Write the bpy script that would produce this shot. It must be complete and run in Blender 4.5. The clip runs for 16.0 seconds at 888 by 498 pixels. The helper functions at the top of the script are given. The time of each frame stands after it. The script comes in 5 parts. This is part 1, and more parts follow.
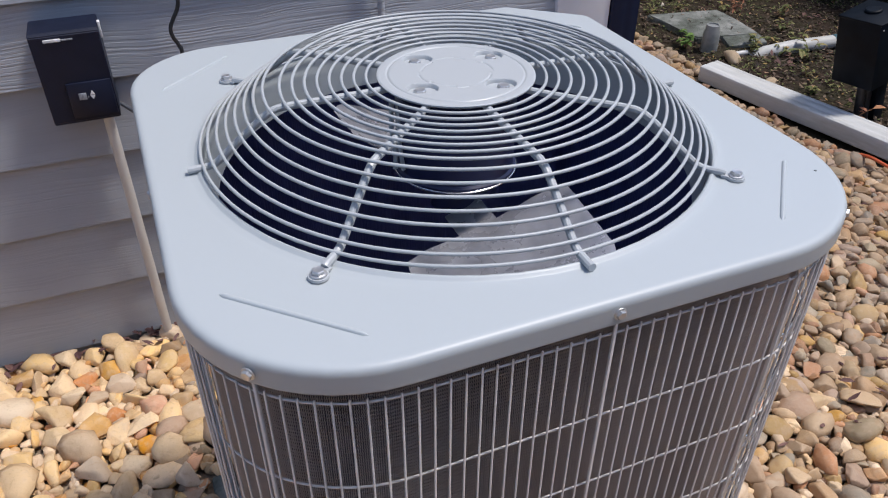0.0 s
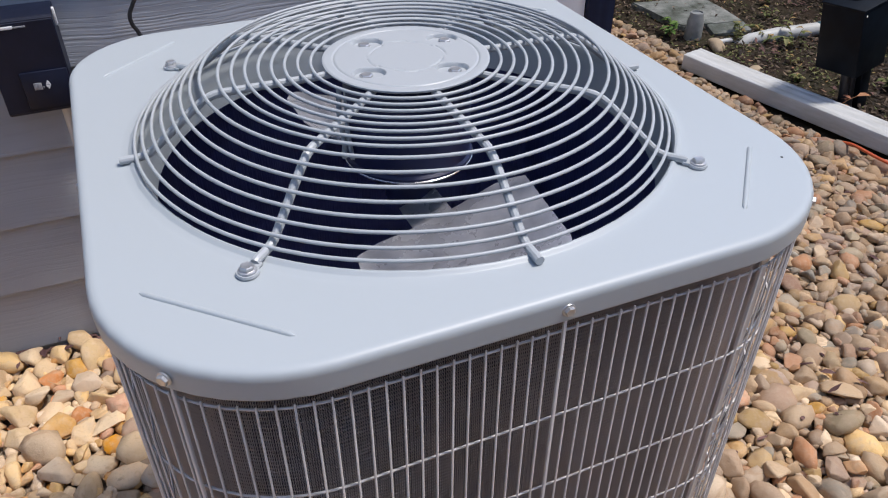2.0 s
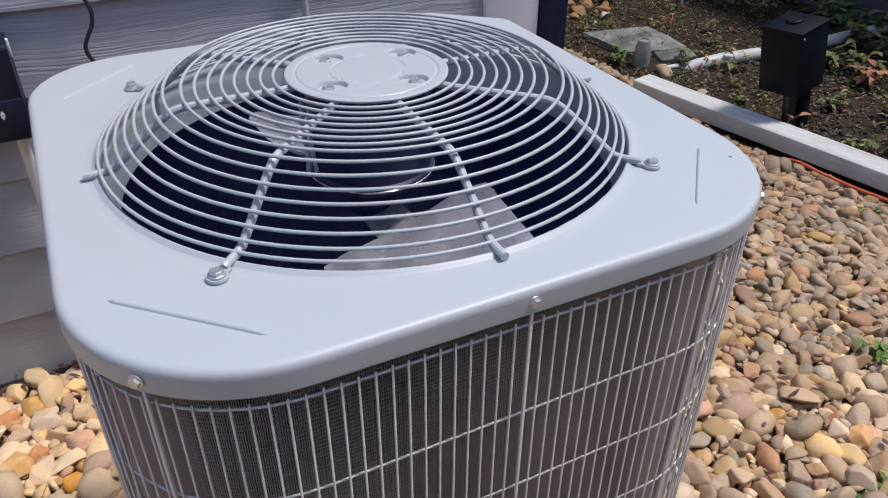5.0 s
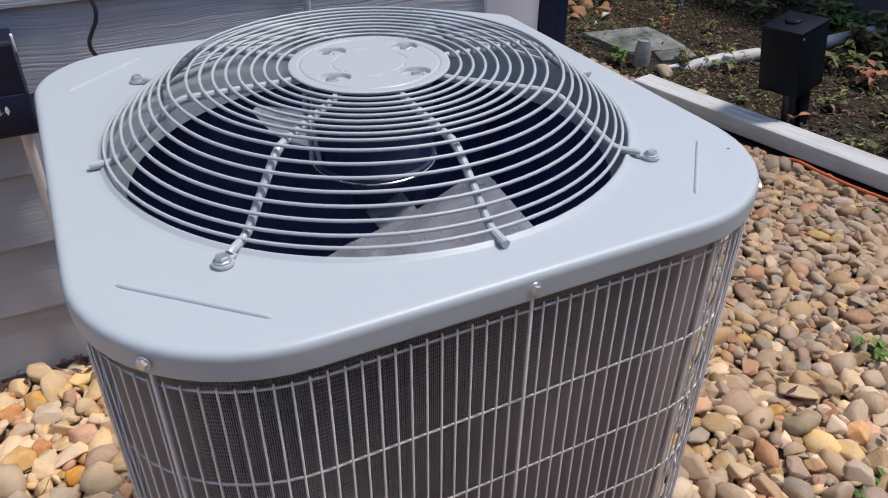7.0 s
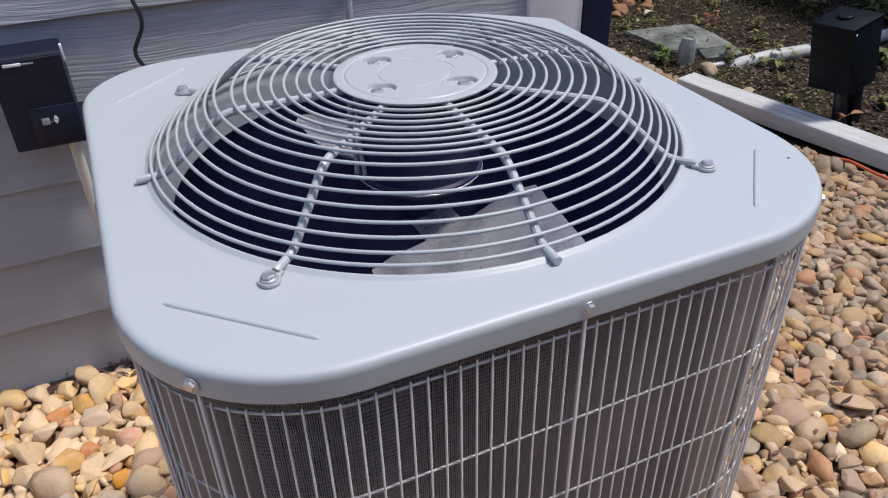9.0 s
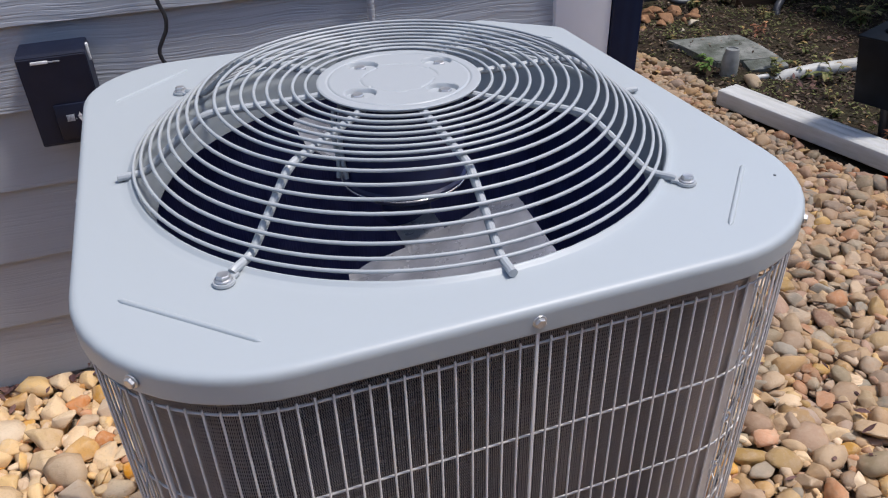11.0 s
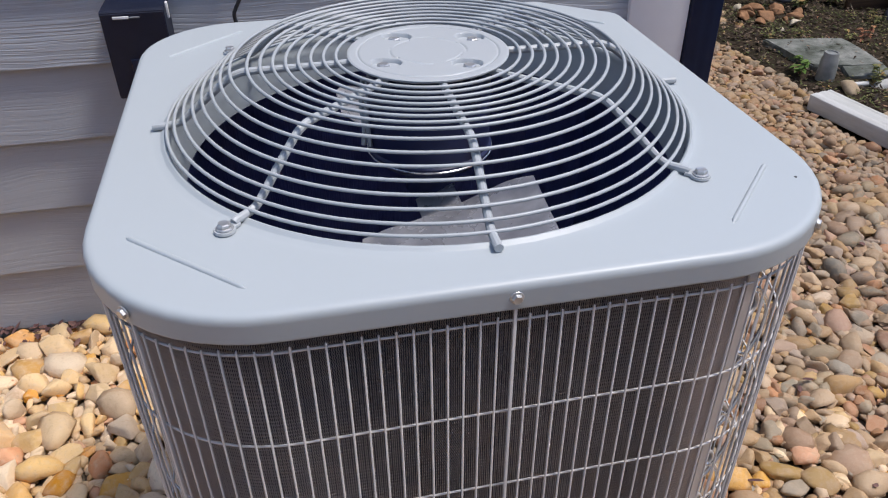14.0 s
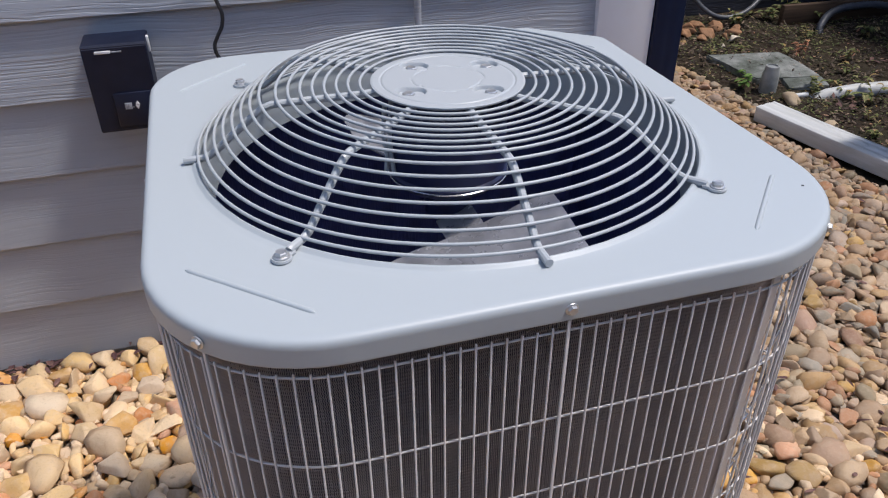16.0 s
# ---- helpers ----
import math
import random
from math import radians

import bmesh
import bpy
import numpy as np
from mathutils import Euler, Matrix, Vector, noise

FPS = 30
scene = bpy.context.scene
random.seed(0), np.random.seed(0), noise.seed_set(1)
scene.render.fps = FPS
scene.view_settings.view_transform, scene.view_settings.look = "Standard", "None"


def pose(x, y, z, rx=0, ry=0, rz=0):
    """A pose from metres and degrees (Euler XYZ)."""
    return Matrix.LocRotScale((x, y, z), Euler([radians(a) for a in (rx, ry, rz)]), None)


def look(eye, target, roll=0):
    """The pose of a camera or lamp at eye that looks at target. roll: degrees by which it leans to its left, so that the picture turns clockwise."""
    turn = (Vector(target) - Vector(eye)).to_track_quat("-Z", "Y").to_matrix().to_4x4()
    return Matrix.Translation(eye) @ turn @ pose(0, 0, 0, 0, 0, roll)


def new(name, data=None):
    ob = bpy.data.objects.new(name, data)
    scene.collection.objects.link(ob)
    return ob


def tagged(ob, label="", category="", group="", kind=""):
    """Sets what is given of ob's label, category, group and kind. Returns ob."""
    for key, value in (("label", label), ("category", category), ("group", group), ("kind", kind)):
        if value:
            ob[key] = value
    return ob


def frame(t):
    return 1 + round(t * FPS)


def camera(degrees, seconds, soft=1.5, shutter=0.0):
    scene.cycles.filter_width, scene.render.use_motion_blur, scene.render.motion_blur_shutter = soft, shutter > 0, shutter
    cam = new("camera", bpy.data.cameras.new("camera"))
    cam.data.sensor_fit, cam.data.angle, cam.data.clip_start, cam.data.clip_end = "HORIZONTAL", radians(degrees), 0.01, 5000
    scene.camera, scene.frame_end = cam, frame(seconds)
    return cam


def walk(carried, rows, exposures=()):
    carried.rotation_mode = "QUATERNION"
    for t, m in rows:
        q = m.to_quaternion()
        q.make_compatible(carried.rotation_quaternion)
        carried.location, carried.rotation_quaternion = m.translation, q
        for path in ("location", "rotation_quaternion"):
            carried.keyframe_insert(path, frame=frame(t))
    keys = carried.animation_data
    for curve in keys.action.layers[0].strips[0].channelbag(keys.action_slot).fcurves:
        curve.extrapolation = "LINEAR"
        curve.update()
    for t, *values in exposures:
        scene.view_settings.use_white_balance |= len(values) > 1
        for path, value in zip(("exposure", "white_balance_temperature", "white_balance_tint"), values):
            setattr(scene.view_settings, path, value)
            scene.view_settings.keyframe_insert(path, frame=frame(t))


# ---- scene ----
cam = camera(60.7, 16.0, soft=1.15)
PATH = [
    (0, (-0.365, -0.845, 1.521), (0.254, 0.653, 0.349), 0.2),
    (0.5, (-0.352, -0.851, 1.522), (0.261, 0.645, 0.345), 0.2),
    (1, (-0.333, -0.842, 1.513), (0.279, 0.641, 0.32), -0.1),
    (1.5, (-0.326, -0.823, 1.493), (0.295, 0.649, 0.29), -0.2),
    (2, (-0.304, -0.829, 1.495), (0.329, 0.649, 0.306), 0.2),
    (2.5, (-0.341, -0.864, 1.493), (0.291, 0.635, 0.33), 0.4),
    (3, (-0.348, -0.865, 1.487), (0.277, 0.65, 0.341), -0.2),
    (3.5, (-0.336, -0.854, 1.476), (0.284, 0.663, 0.33), -1.4),
    (4, (-0.326, -0.852, 1.478), (0.322, 0.659, 0.339), -1.3),
    (4.5, (-0.316, -0.853, 1.481), (0.391, 0.642, 0.355), -0.2),
    (4.7, (-0.319, -0.854, 1.478), (0.417, 0.632, 0.36), 0.3),
    (6.8, (-0.33, -0.873, 1.475), (0.439, 0.602, 0.365), 0.5),
    (7, (-0.332, -0.871, 1.472), (0.417, 0.613, 0.36), 0.5),
    (7.5, (-0.341, -0.865, 1.472), (0.358, 0.644, 0.359), 0.1),
    (8, (-0.337, -0.856, 1.472), (0.329, 0.665, 0.358), -0.7),
    (8.5, (-0.331, -0.85, 1.472), (0.328, 0.672, 0.355), -1.2),
    (9, (-0.331, -0.843, 1.476), (0.327, 0.681, 0.362), -1.4),
    (9.2, (-0.332, -0.839, 1.476), (0.332, 0.683, 0.361), -1.3),
    (11.3, (-0.199, -0.888, 1.473), (0.291, 0.708, 0.371), -1.4),
    (11.5, (-0.16, -0.9, 1.472), (0.286, 0.704, 0.363), -1.1),
    (12, (-0.129, -0.903, 1.464), (0.231, 0.71, 0.337), -0.8),
    (12.5, (-0.159, -0.898, 1.468), (0.163, 0.713, 0.328), -1.0),
    (13, (-0.188, -0.899, 1.477), (0.133, 0.708, 0.33), -0.9),
    (13.5, (-0.167, -0.907, 1.47), (0.163, 0.698, 0.324), -0.5),
    (14, (-0.17, -0.913, 1.469), (0.164, 0.702, 0.337), -0.4),
    (14.5, (-0.208, -0.916, 1.481), (0.134, 0.712, 0.371), -0.6),
    (15, (-0.251, -0.922, 1.49), (0.124, 0.71, 0.395), -0.7),
    (15.5, (-0.278, -0.925, 1.49), (0.154, 0.697, 0.402), -0.5),
    (16, (-0.279, -0.918, 1.489), (0.199, 0.691, 0.402), -0.3),
]
walk(cam, [(t, look(eye, target, roll)) for t, eye, target, roll in PATH], [(0.0, 0.47, 6330, 13), (16.0, 0.47, 6330, 13)])

# ---- sky and sun ----
SUN_ELEVATION, SUN_AZIMUTH = 67.0, 106.0
world = bpy.data.worlds.new("sky")
scene.world = world
world.use_nodes = True
wn = world.node_tree.nodes
sky = wn.new("ShaderNodeTexSky")
sky.sky_type, sky.sun_disc = "NISHITA", False
sky.sun_elevation, sky.sun_rotation = radians(SUN_ELEVATION), radians(SUN_AZIMUTH)
sky.air_density, sky.dust_density, sky.ozone_density = 1.0, 1.3, 1.0
wn["Background"].inputs["Strength"].default_value = 0.14
world.node_tree.links.new(sky.outputs[0], wn["Background"].inputs["Color"])
lamp = bpy.data.lights.new("sun", "SUN")
lamp.energy, lamp.angle, lamp.color = 2.4, radians(9), (1.0, 0.94, 0.85)
sun = new("sun", lamp)
az, el = radians(SUN_AZIMUTH), radians(SUN_ELEVATION)
sun.matrix_world = look((10 * math.sin(az) * math.cos(el), 10 * math.cos(az) * math.cos(el), 10 * math.sin(el)), (0, 0, 0))


# ---- materials ----
class Mat:
    """A small wrapper round a node material with one Principled shader."""

    def __init__(self, name, color=(0.5, 0.5, 0.5), rough=0.5, metal=0.0, **sockets):
        self.m = bpy.data.materials.new(name)
        self.m.use_nodes = True
        self.t = self.m.node_tree
        self.b = self.t.nodes["Principled BSDF"]
        self.b.inputs["Base Color"].default_value = (*color, 1)
        self.b.inputs["Roughness"].default_value = rough
        self.b.inputs["Metallic"].default_value = metal
        for k, v in sockets.items():
            self.b.inputs[k.replace("_", " ")].default_value = v

    def node(self, kind, **props):
        n = self.t.nodes.new(kind)
        for k, v in props.items():
            n.inputs[k.replace("_", " ")].default_value = v
        return n

    def link(self, a, b):
        self.t.links.new(a, b)

    def coords(self, scale=(1, 1, 1), kind="Object"):
        c, mp = self.node("ShaderNodeTexCoord"), self.node("ShaderNodeMapping")
        mp.inputs["Scale"].default_value = scale
        self.link(c.outputs[kind], mp.inputs["Vector"])
        return mp.outputs[0]

    def noise(self, scale, detail=4.0, rough=0.55, stretch=(1, 1, 1), distort=0.0, kind="Object"):
        n = self.node("ShaderNodeTexNoise", Scale=scale, Detail=detail, Roughness=rough, Distortion=distort)
        self.link(self.coords(stretch, kind), n.inputs["Vector"])
        return n.outputs["Fac"]

    def ramp(self, fac, stops, interp="LINEAR"):
        r = self.node("ShaderNodeValToRGB")
        r.color_ramp.interpolation = interp
        e = r.color_ramp.elements
        while len(e) < len(stops):
            e.new(0.5)
        for s, (p, c) in zip(e, stops):
            s.position, s.color = p, (*c, 1) if len(c) == 3 else c
        self.link(fac, r.inputs[0])
        return r.outputs[0]

    def mix(self, fac, a, b, mode="MIX"):
        n = self.t.nodes.new("ShaderNodeMix")
        n.data_type, n.blend_type = "RGBA", mode
        for sock, v in ((n.inputs[0], fac), (n.inputs[6], a), (n.inputs[7], b)):
            if isinstance(v, bpy.types.NodeSocket):
                self.link(v, sock)
            else:
                sock.default_value = v if isinstance(v, float) else (*v, 1)
        return n.outputs[2]

    def math(self, op, a, b=0.0, clamp=False):
        n = self.t.nodes.new("ShaderNodeMath")
        n.operation, n.use_clamp = op, clamp
        for sock, v in zip(n.inputs, (a, b)):
            if isinstance(v, bpy.types.NodeSocket):
                self.link(v, sock)
            else:
                sock.default_value = v
        return n.outputs[0]

    def color(self, out):
        self.link(out, self.b.inputs["Base Color"])
        return self

    def rough(self, fac, lo, hi):
        self.link(self.ramp(fac, [(0.3, (lo,) * 3), (0.7, (hi,) * 3)]), self.b.inputs["Roughness"])
        return self

    def bump(self, height, strength=0.3, distance=0.002):
        n = self.node("ShaderNodeBump", Strength=strength, Distance=distance)
        self.link(height, n.inputs["Height"])
        if self.b.inputs["Normal"].is_linked:
            self.link(self.b.inputs["Normal"].links[0].from_socket, n.inputs["Normal"])
        self.link(n.outputs[0], self.b.inputs["Normal"])
        return self


def painted_metal(name, base, rough=0.33):
    m = Mat(name, base, rough)
    dust, fine = m.noise(3.5, 2, 0.5), m.noise(170, 4, 0.65)
    c = m.mix(m.ramp(dust, [(0.3, (0, 0, 0)), (0.8, (0.16,) * 3)]), base, tuple(v * 0.86 + 0.02 for v in base))
    c = m.mix(m.ramp(fine, [(0.62, (0, 0, 0)), (0.82, (0.06,) * 3)]), c, tuple(v * 0.72 for v in base))
    m.color(c).rough(dust, rough - 0.02, rough + 0.04)
    return m.m


M_COVER = painted_metal("grey_enamel", (0.41, 0.447, 0.464), 0.41)
M_GUARD = painted_metal("grey_guard_enamel", (0.41, 0.435, 0.45), 0.36)
M_WIRE = painted_metal("grey_wire_coating", (0.66, 0.635, 0.615), 0.3)

_m = Mat("zinc_screw", (0.55, 0.55, 0.55), 0.32, 0.75)
_m.rough(_m.noise(300, 3), 0.26, 0.46).bump(_m.noise(500, 2), 0.1, 0.0004)
M_ZINC = _m.m

_m = Mat("mill_aluminium", (0.7, 0.7, 0.72), 0.25, 0.4)
_n = _m.noise(11, 6, 0.62)
_m.color(_m.mix(_m.ramp(_n, [(0.4, (0, 0, 0)), (0.72, (1, 1, 1))]), (0.5, 0.5, 0.53), (0.28, 0.28, 0.31)))
_m.rough(_m.noise(16, 5, 0.6), 0.16, 0.4).bump(_m.noise(13, 3, 0.5), 0.5, 0.008).bump(_m.noise(420, 2, 0.5, (1, 0.04, 1)), 0.06, 0.0008)
M_BLADE = _m.m

_m = Mat("bare_tube", (0.86, 0.85, 0.84), 0.2, 0.85)
_m.rough(_m.noise(120, 3), 0.12, 0.3)
M_TUBE = _m.m
_m = Mat("pale_aluminium_sheet", (0.68, 0.65, 0.62), 0.4, 0.3)
_m.rough(_m.noise(40, 4), 0.3, 0.5)
M_PLATE = _m.m
_m = Mat("weathered_fins", (0.2, 0.18, 0.17), 0.5, 0.35)
_n = _m.noise(5, 5, 0.6, (1, 1, 0.4))
_m.color(_m.mix(_m.ramp(_n, [(0.35, (0, 0, 0)), (0.7, (1, 1, 1))]), (0.372, 0.336, 0.318), (0.52, 0.472, 0.448)))
_m.rough(_m.noise(90, 3), 0.38, 0.6)
M_FIN = _m.m
# near-black blue: shade between the fins and inside the cabinet, put into colour
_m = Mat("coil_gap_shade", (0.05, 0.046, 0.044), 0.7, 0.2)
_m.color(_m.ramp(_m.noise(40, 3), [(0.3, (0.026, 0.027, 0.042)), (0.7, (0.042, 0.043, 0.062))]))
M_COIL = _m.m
# fins are bare aluminium; the blue gloom inside the cabinet is in this colour
_m = Mat("inner_fins_blue_shade", (0.14, 0.15, 0.24), 0.5, 0.3)
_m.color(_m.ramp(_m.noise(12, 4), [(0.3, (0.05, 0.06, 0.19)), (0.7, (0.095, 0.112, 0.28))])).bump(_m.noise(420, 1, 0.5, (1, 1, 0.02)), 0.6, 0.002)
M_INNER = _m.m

# black paint lifted towards blue, tinting in the shade inside the cabinet
_m = Mat("black_motor_paint_blue_shade", (0.02, 0.021, 0.026), 0.42)
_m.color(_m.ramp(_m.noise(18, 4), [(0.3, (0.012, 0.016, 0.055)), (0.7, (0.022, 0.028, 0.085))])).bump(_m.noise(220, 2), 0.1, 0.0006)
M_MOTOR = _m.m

_m = Mat("black_box_plastic", (0.016, 0.018, 0.024), 0.36, Specular_IOR_Level=0.3)
_m.color(_m.ramp(_m.noise(12, 5, 0.6), [(0.3, (0.006, 0.0088, 0.023)), (0.75, (0.0115, 0.0155, 0.036))])).rough(_m.noise(8, 4), 0.36, 0.55).bump(_m.noise(260, 2), 0.12, 0.0006)
M_BLACK = _m.m

_m = Mat("black_rubber", (0.015, 0.015, 0.018), 0.5)
_m.color(_m.ramp(_m.noise(30, 3), [(0.3, (0.011, 0.011, 0.013)), (0.7, (0.026, 0.026, 0.03))]))
M_RUBBER = _m.m
_m = Mat("teal_black_plastic", (0.004, 0.006, 0.008), 0.5, Specular_IOR_Level=0.15)
_m.color(_m.ramp(_m.noise(14, 5), [(0.3, (0.0025, 0.0045, 0.008)), (0.7, (0.005, 0.009, 0.015))])).rough(_m.noise(10, 4), 0.42, 0.6)
M_POST = _m.m

_m = Mat("dark_navy_metal", (0.012, 0.016, 0.032), 0.35, Specular_IOR_Level=0.25)
_m.color(_m.ramp(_m.noise(6, 5), [(0.3, (0.004, 0.009, 0.03)), (0.7, (0.007, 0.015, 0.045))])).rough(_m.noise(14, 4), 0.35, 0.5)
M_NAVY = _m.m

_m = Mat("white_print", (0.8, 0.8, 0.8), 0.5)
_m.color(_m.ramp(_m.noise(60, 3), [(0.3, (0.68, 0.68, 0.68)), (0.6, (0.82, 0.82, 0.82))]))
M_PRINT = _m.m
_m = Mat("grey_print", (0.3, 0.31, 0.33), 0.5)
_m.color(_m.ramp(_m.noise(160, 3), [(0.35, (0.16, 0.17, 0.19)), (0.6, (0.36, 0.37, 0.4))]))
M_PRINT_GREY = _m.m


def siding_paint(name, a, b, grain=1.0):
    """Painted fibre-cement plank with a long cedar grain pressed into it."""
    m = Mat(name, a, 0.55)
    obj = m.node("ShaderNodeObjectInfo")
    shift = m.node("ShaderNodeVectorMath")
    shift.operation = "MULTIPLY_ADD"
    comb = m.node("ShaderNodeCombineXYZ")
    for k in range(3):
        m.link(obj.outputs["Random"], comb.inputs[k])
    m.link(comb.outputs[0], shift.inputs[0])
    shift.inputs[1].default_value = (7.0, 0.0, 3.0)
    m.link(m.coords((1, 1, 1)), shift.inputs[2])
    warp = m.node("ShaderNodeTexNoise", Scale=2.6, Detail=2.0)
    m.link(shift.outputs[0], warp.inputs["Vector"])
    bend = m.node("ShaderNodeVectorMath")
    bend.operation = "MULTIPLY_ADD"
    m.link(warp.outputs["Color"], bend.inputs[0])
    bend.inputs[1].default_value = (0.0, 0.0, 0.06)
    m.link(shift.outputs[0], bend.inputs[2])
    streaks = []
    for scale, squeeze in ((185.0, 0.02), (380.0, 0.03)):
        st = m.node("ShaderNodeVectorMath")
        st.operation = "MULTIPLY"
        m.link(bend.outputs[0], st.inputs[0])
        st.inputs[1].default_value = (squeeze, 0.2, 1)
        n = m.node("ShaderNodeTexNoise", Scale=scale, Detail=1.5, Roughness=0.5)
        m.link(st.outputs[0], n.inputs["Vector"])
        streaks.append(n.outputs["Fac"])
    fine = streaks[1]
    pn = m.node("ShaderNodeTexNoise", Scale=3.4, Detail=3.0)
    pst = m.node("ShaderNodeVectorMath")
    pst.operation = "MULTIPLY"
    m.link(bend.outputs[0], pst.inputs[0])
    pst.inputs[1].default_value = (0.35, 1, 2.2)
    m.link(pst.outputs[0], pn.inputs["Vector"])
    patch = m.ramp(pn.outputs["Fac"], [(0.36, (0.25,) * 3), (0.52, (1, 1, 1))])
    lines = m.ramp(streaks[0], [(0.42, (0, 0, 0)), (0.54, (1, 1, 1))])
    cut = m.math("MULTIPLY", m.math("MULTIPLY", lines, patch), grain)
    h = m.math("ADD", m.math("MULTIPLY", cut, 0.7), m.math("MULTIPLY", fine, 0.3 * grain))
    dirt = m.noise(2.5, 6, 0.62)
    c = m.mix(m.ramp(dirt, [(0.35, (0, 0, 0)), (0.72, (1, 1, 1))]), a, b)
    c = m.mix(m.math("MULTIPLY", cut, 0.22), c, tuple(min(1, v * 1.7) for v in a))
    return m.color(c).rough(fine, 0.5, 0.66).bump(h, 1.0, 0.0014).m


M_SIDING = siding_paint("blue_grey_siding", (0.325, 0.347, 0.385), (0.35, 0.363, 0.39))
M_SIDING_WORN = siding_paint("worn_blue_grey_siding", (0.325, 0.347, 0.385), (0.35, 0.363, 0.39), 0.32)
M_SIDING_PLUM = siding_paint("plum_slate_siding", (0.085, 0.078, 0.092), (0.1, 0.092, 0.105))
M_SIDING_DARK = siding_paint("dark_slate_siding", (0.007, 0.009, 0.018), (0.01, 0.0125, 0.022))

_m = Mat("white_trim_paint", (0.78, 0.79, 0.83), 0.45)
_m.color(_m.mix(_m.ramp(_m.noise(4, 6, 0.6), [(0.4, (0, 0, 0)), (0.8, (0.6,) * 3)]), (0.78, 0.79, 0.83), (0.68, 0.68, 0.7))).bump(_m.noise(40, 4, 0.6, (1, 1, 0.1)), 0.12, 0.001)
M_TRIM = _m.m

_m = Mat("white_vinyl", (0.637, 0.637, 0.637), 0.42)
_d = _m.noise(7, 7, 0.68, (0.25, 1.5, 1.5))
_m.color(_m.mix(_m.ramp(_d, [(0.45, (0, 0, 0)), (0.72, (0.8,) * 3)]), (0.551, 0.562, 0.562), (0.315, 0.309, 0.27))).rough(_d, 0.36, 0.6).bump(_m.noise(60, 4), 0.1, 0.001)
M_VINYL = _m.m

_m = Mat("grey_concrete", (0.353, 0.365, 0.365), 0.85)
_c = _m.noise(6, 7, 0.68)
_m.color(_m.ramp(_c, [(0.34, (0.0353, 0.0401, 0.0283)), (0.46, (0.1, 0.113, 0.099)), (0.56, (0.177, 0.188, 0.177)), (0.7, (0.306, 0.312, 0.294))])).bump(_m.noise(70, 6, 0.7), 0.8, 0.004)
M_CONCRETE = _m.m

_m = Mat("dark_soil", (0.0893, 0.067, 0.0506), 0.95, Specular_IOR_Level=0.08)
_s = _m.noise(9, 8, 0.7)
_s2 = _m.noise(55, 6, 0.7)
_c = _m.ramp(_s, [(0.32, (0.0119, 0.00893, 0.00744)), (0.5, (0.0387, 0.0275, 0.0208)), (0.75, (0.0893, 0.064, 0.0461))])
_g = _m.ramp(_m.noise(3.5, 4, 0.6), [(0.42, (0, 0, 0)), (0.62, (0.7,) * 3)])
_c = _m.mix(_g, _c, (0.0357, 0.0357, 0.0208))
_m.color(_m.mix(_m.ramp(_s2, [(0.5, (0, 0, 0)), (0.75, (0.5,) * 3)]), _c, (0.104, 0.0744, 0.0536))).bump(_s2, 0.7, 0.012).bump(_s, 0.5, 0.02)
M_SOIL = _m.m
_m = Mat("tan_grit", (0.2, 0.155, 0.11), 0.9)
_s = _m.noise(70, 7, 0.7)
_m.color(_m.ramp(_s, [(0.3, (0.16, 0.12, 0.085)), (0.5, (0.33, 0.255, 0.18)), (0.75, (0.46, 0.37, 0.27))])).bump(_s, 0.8, 0.01).bump(_m.noise(260, 4), 0.5, 0.003)
M_GRIT = _m.m


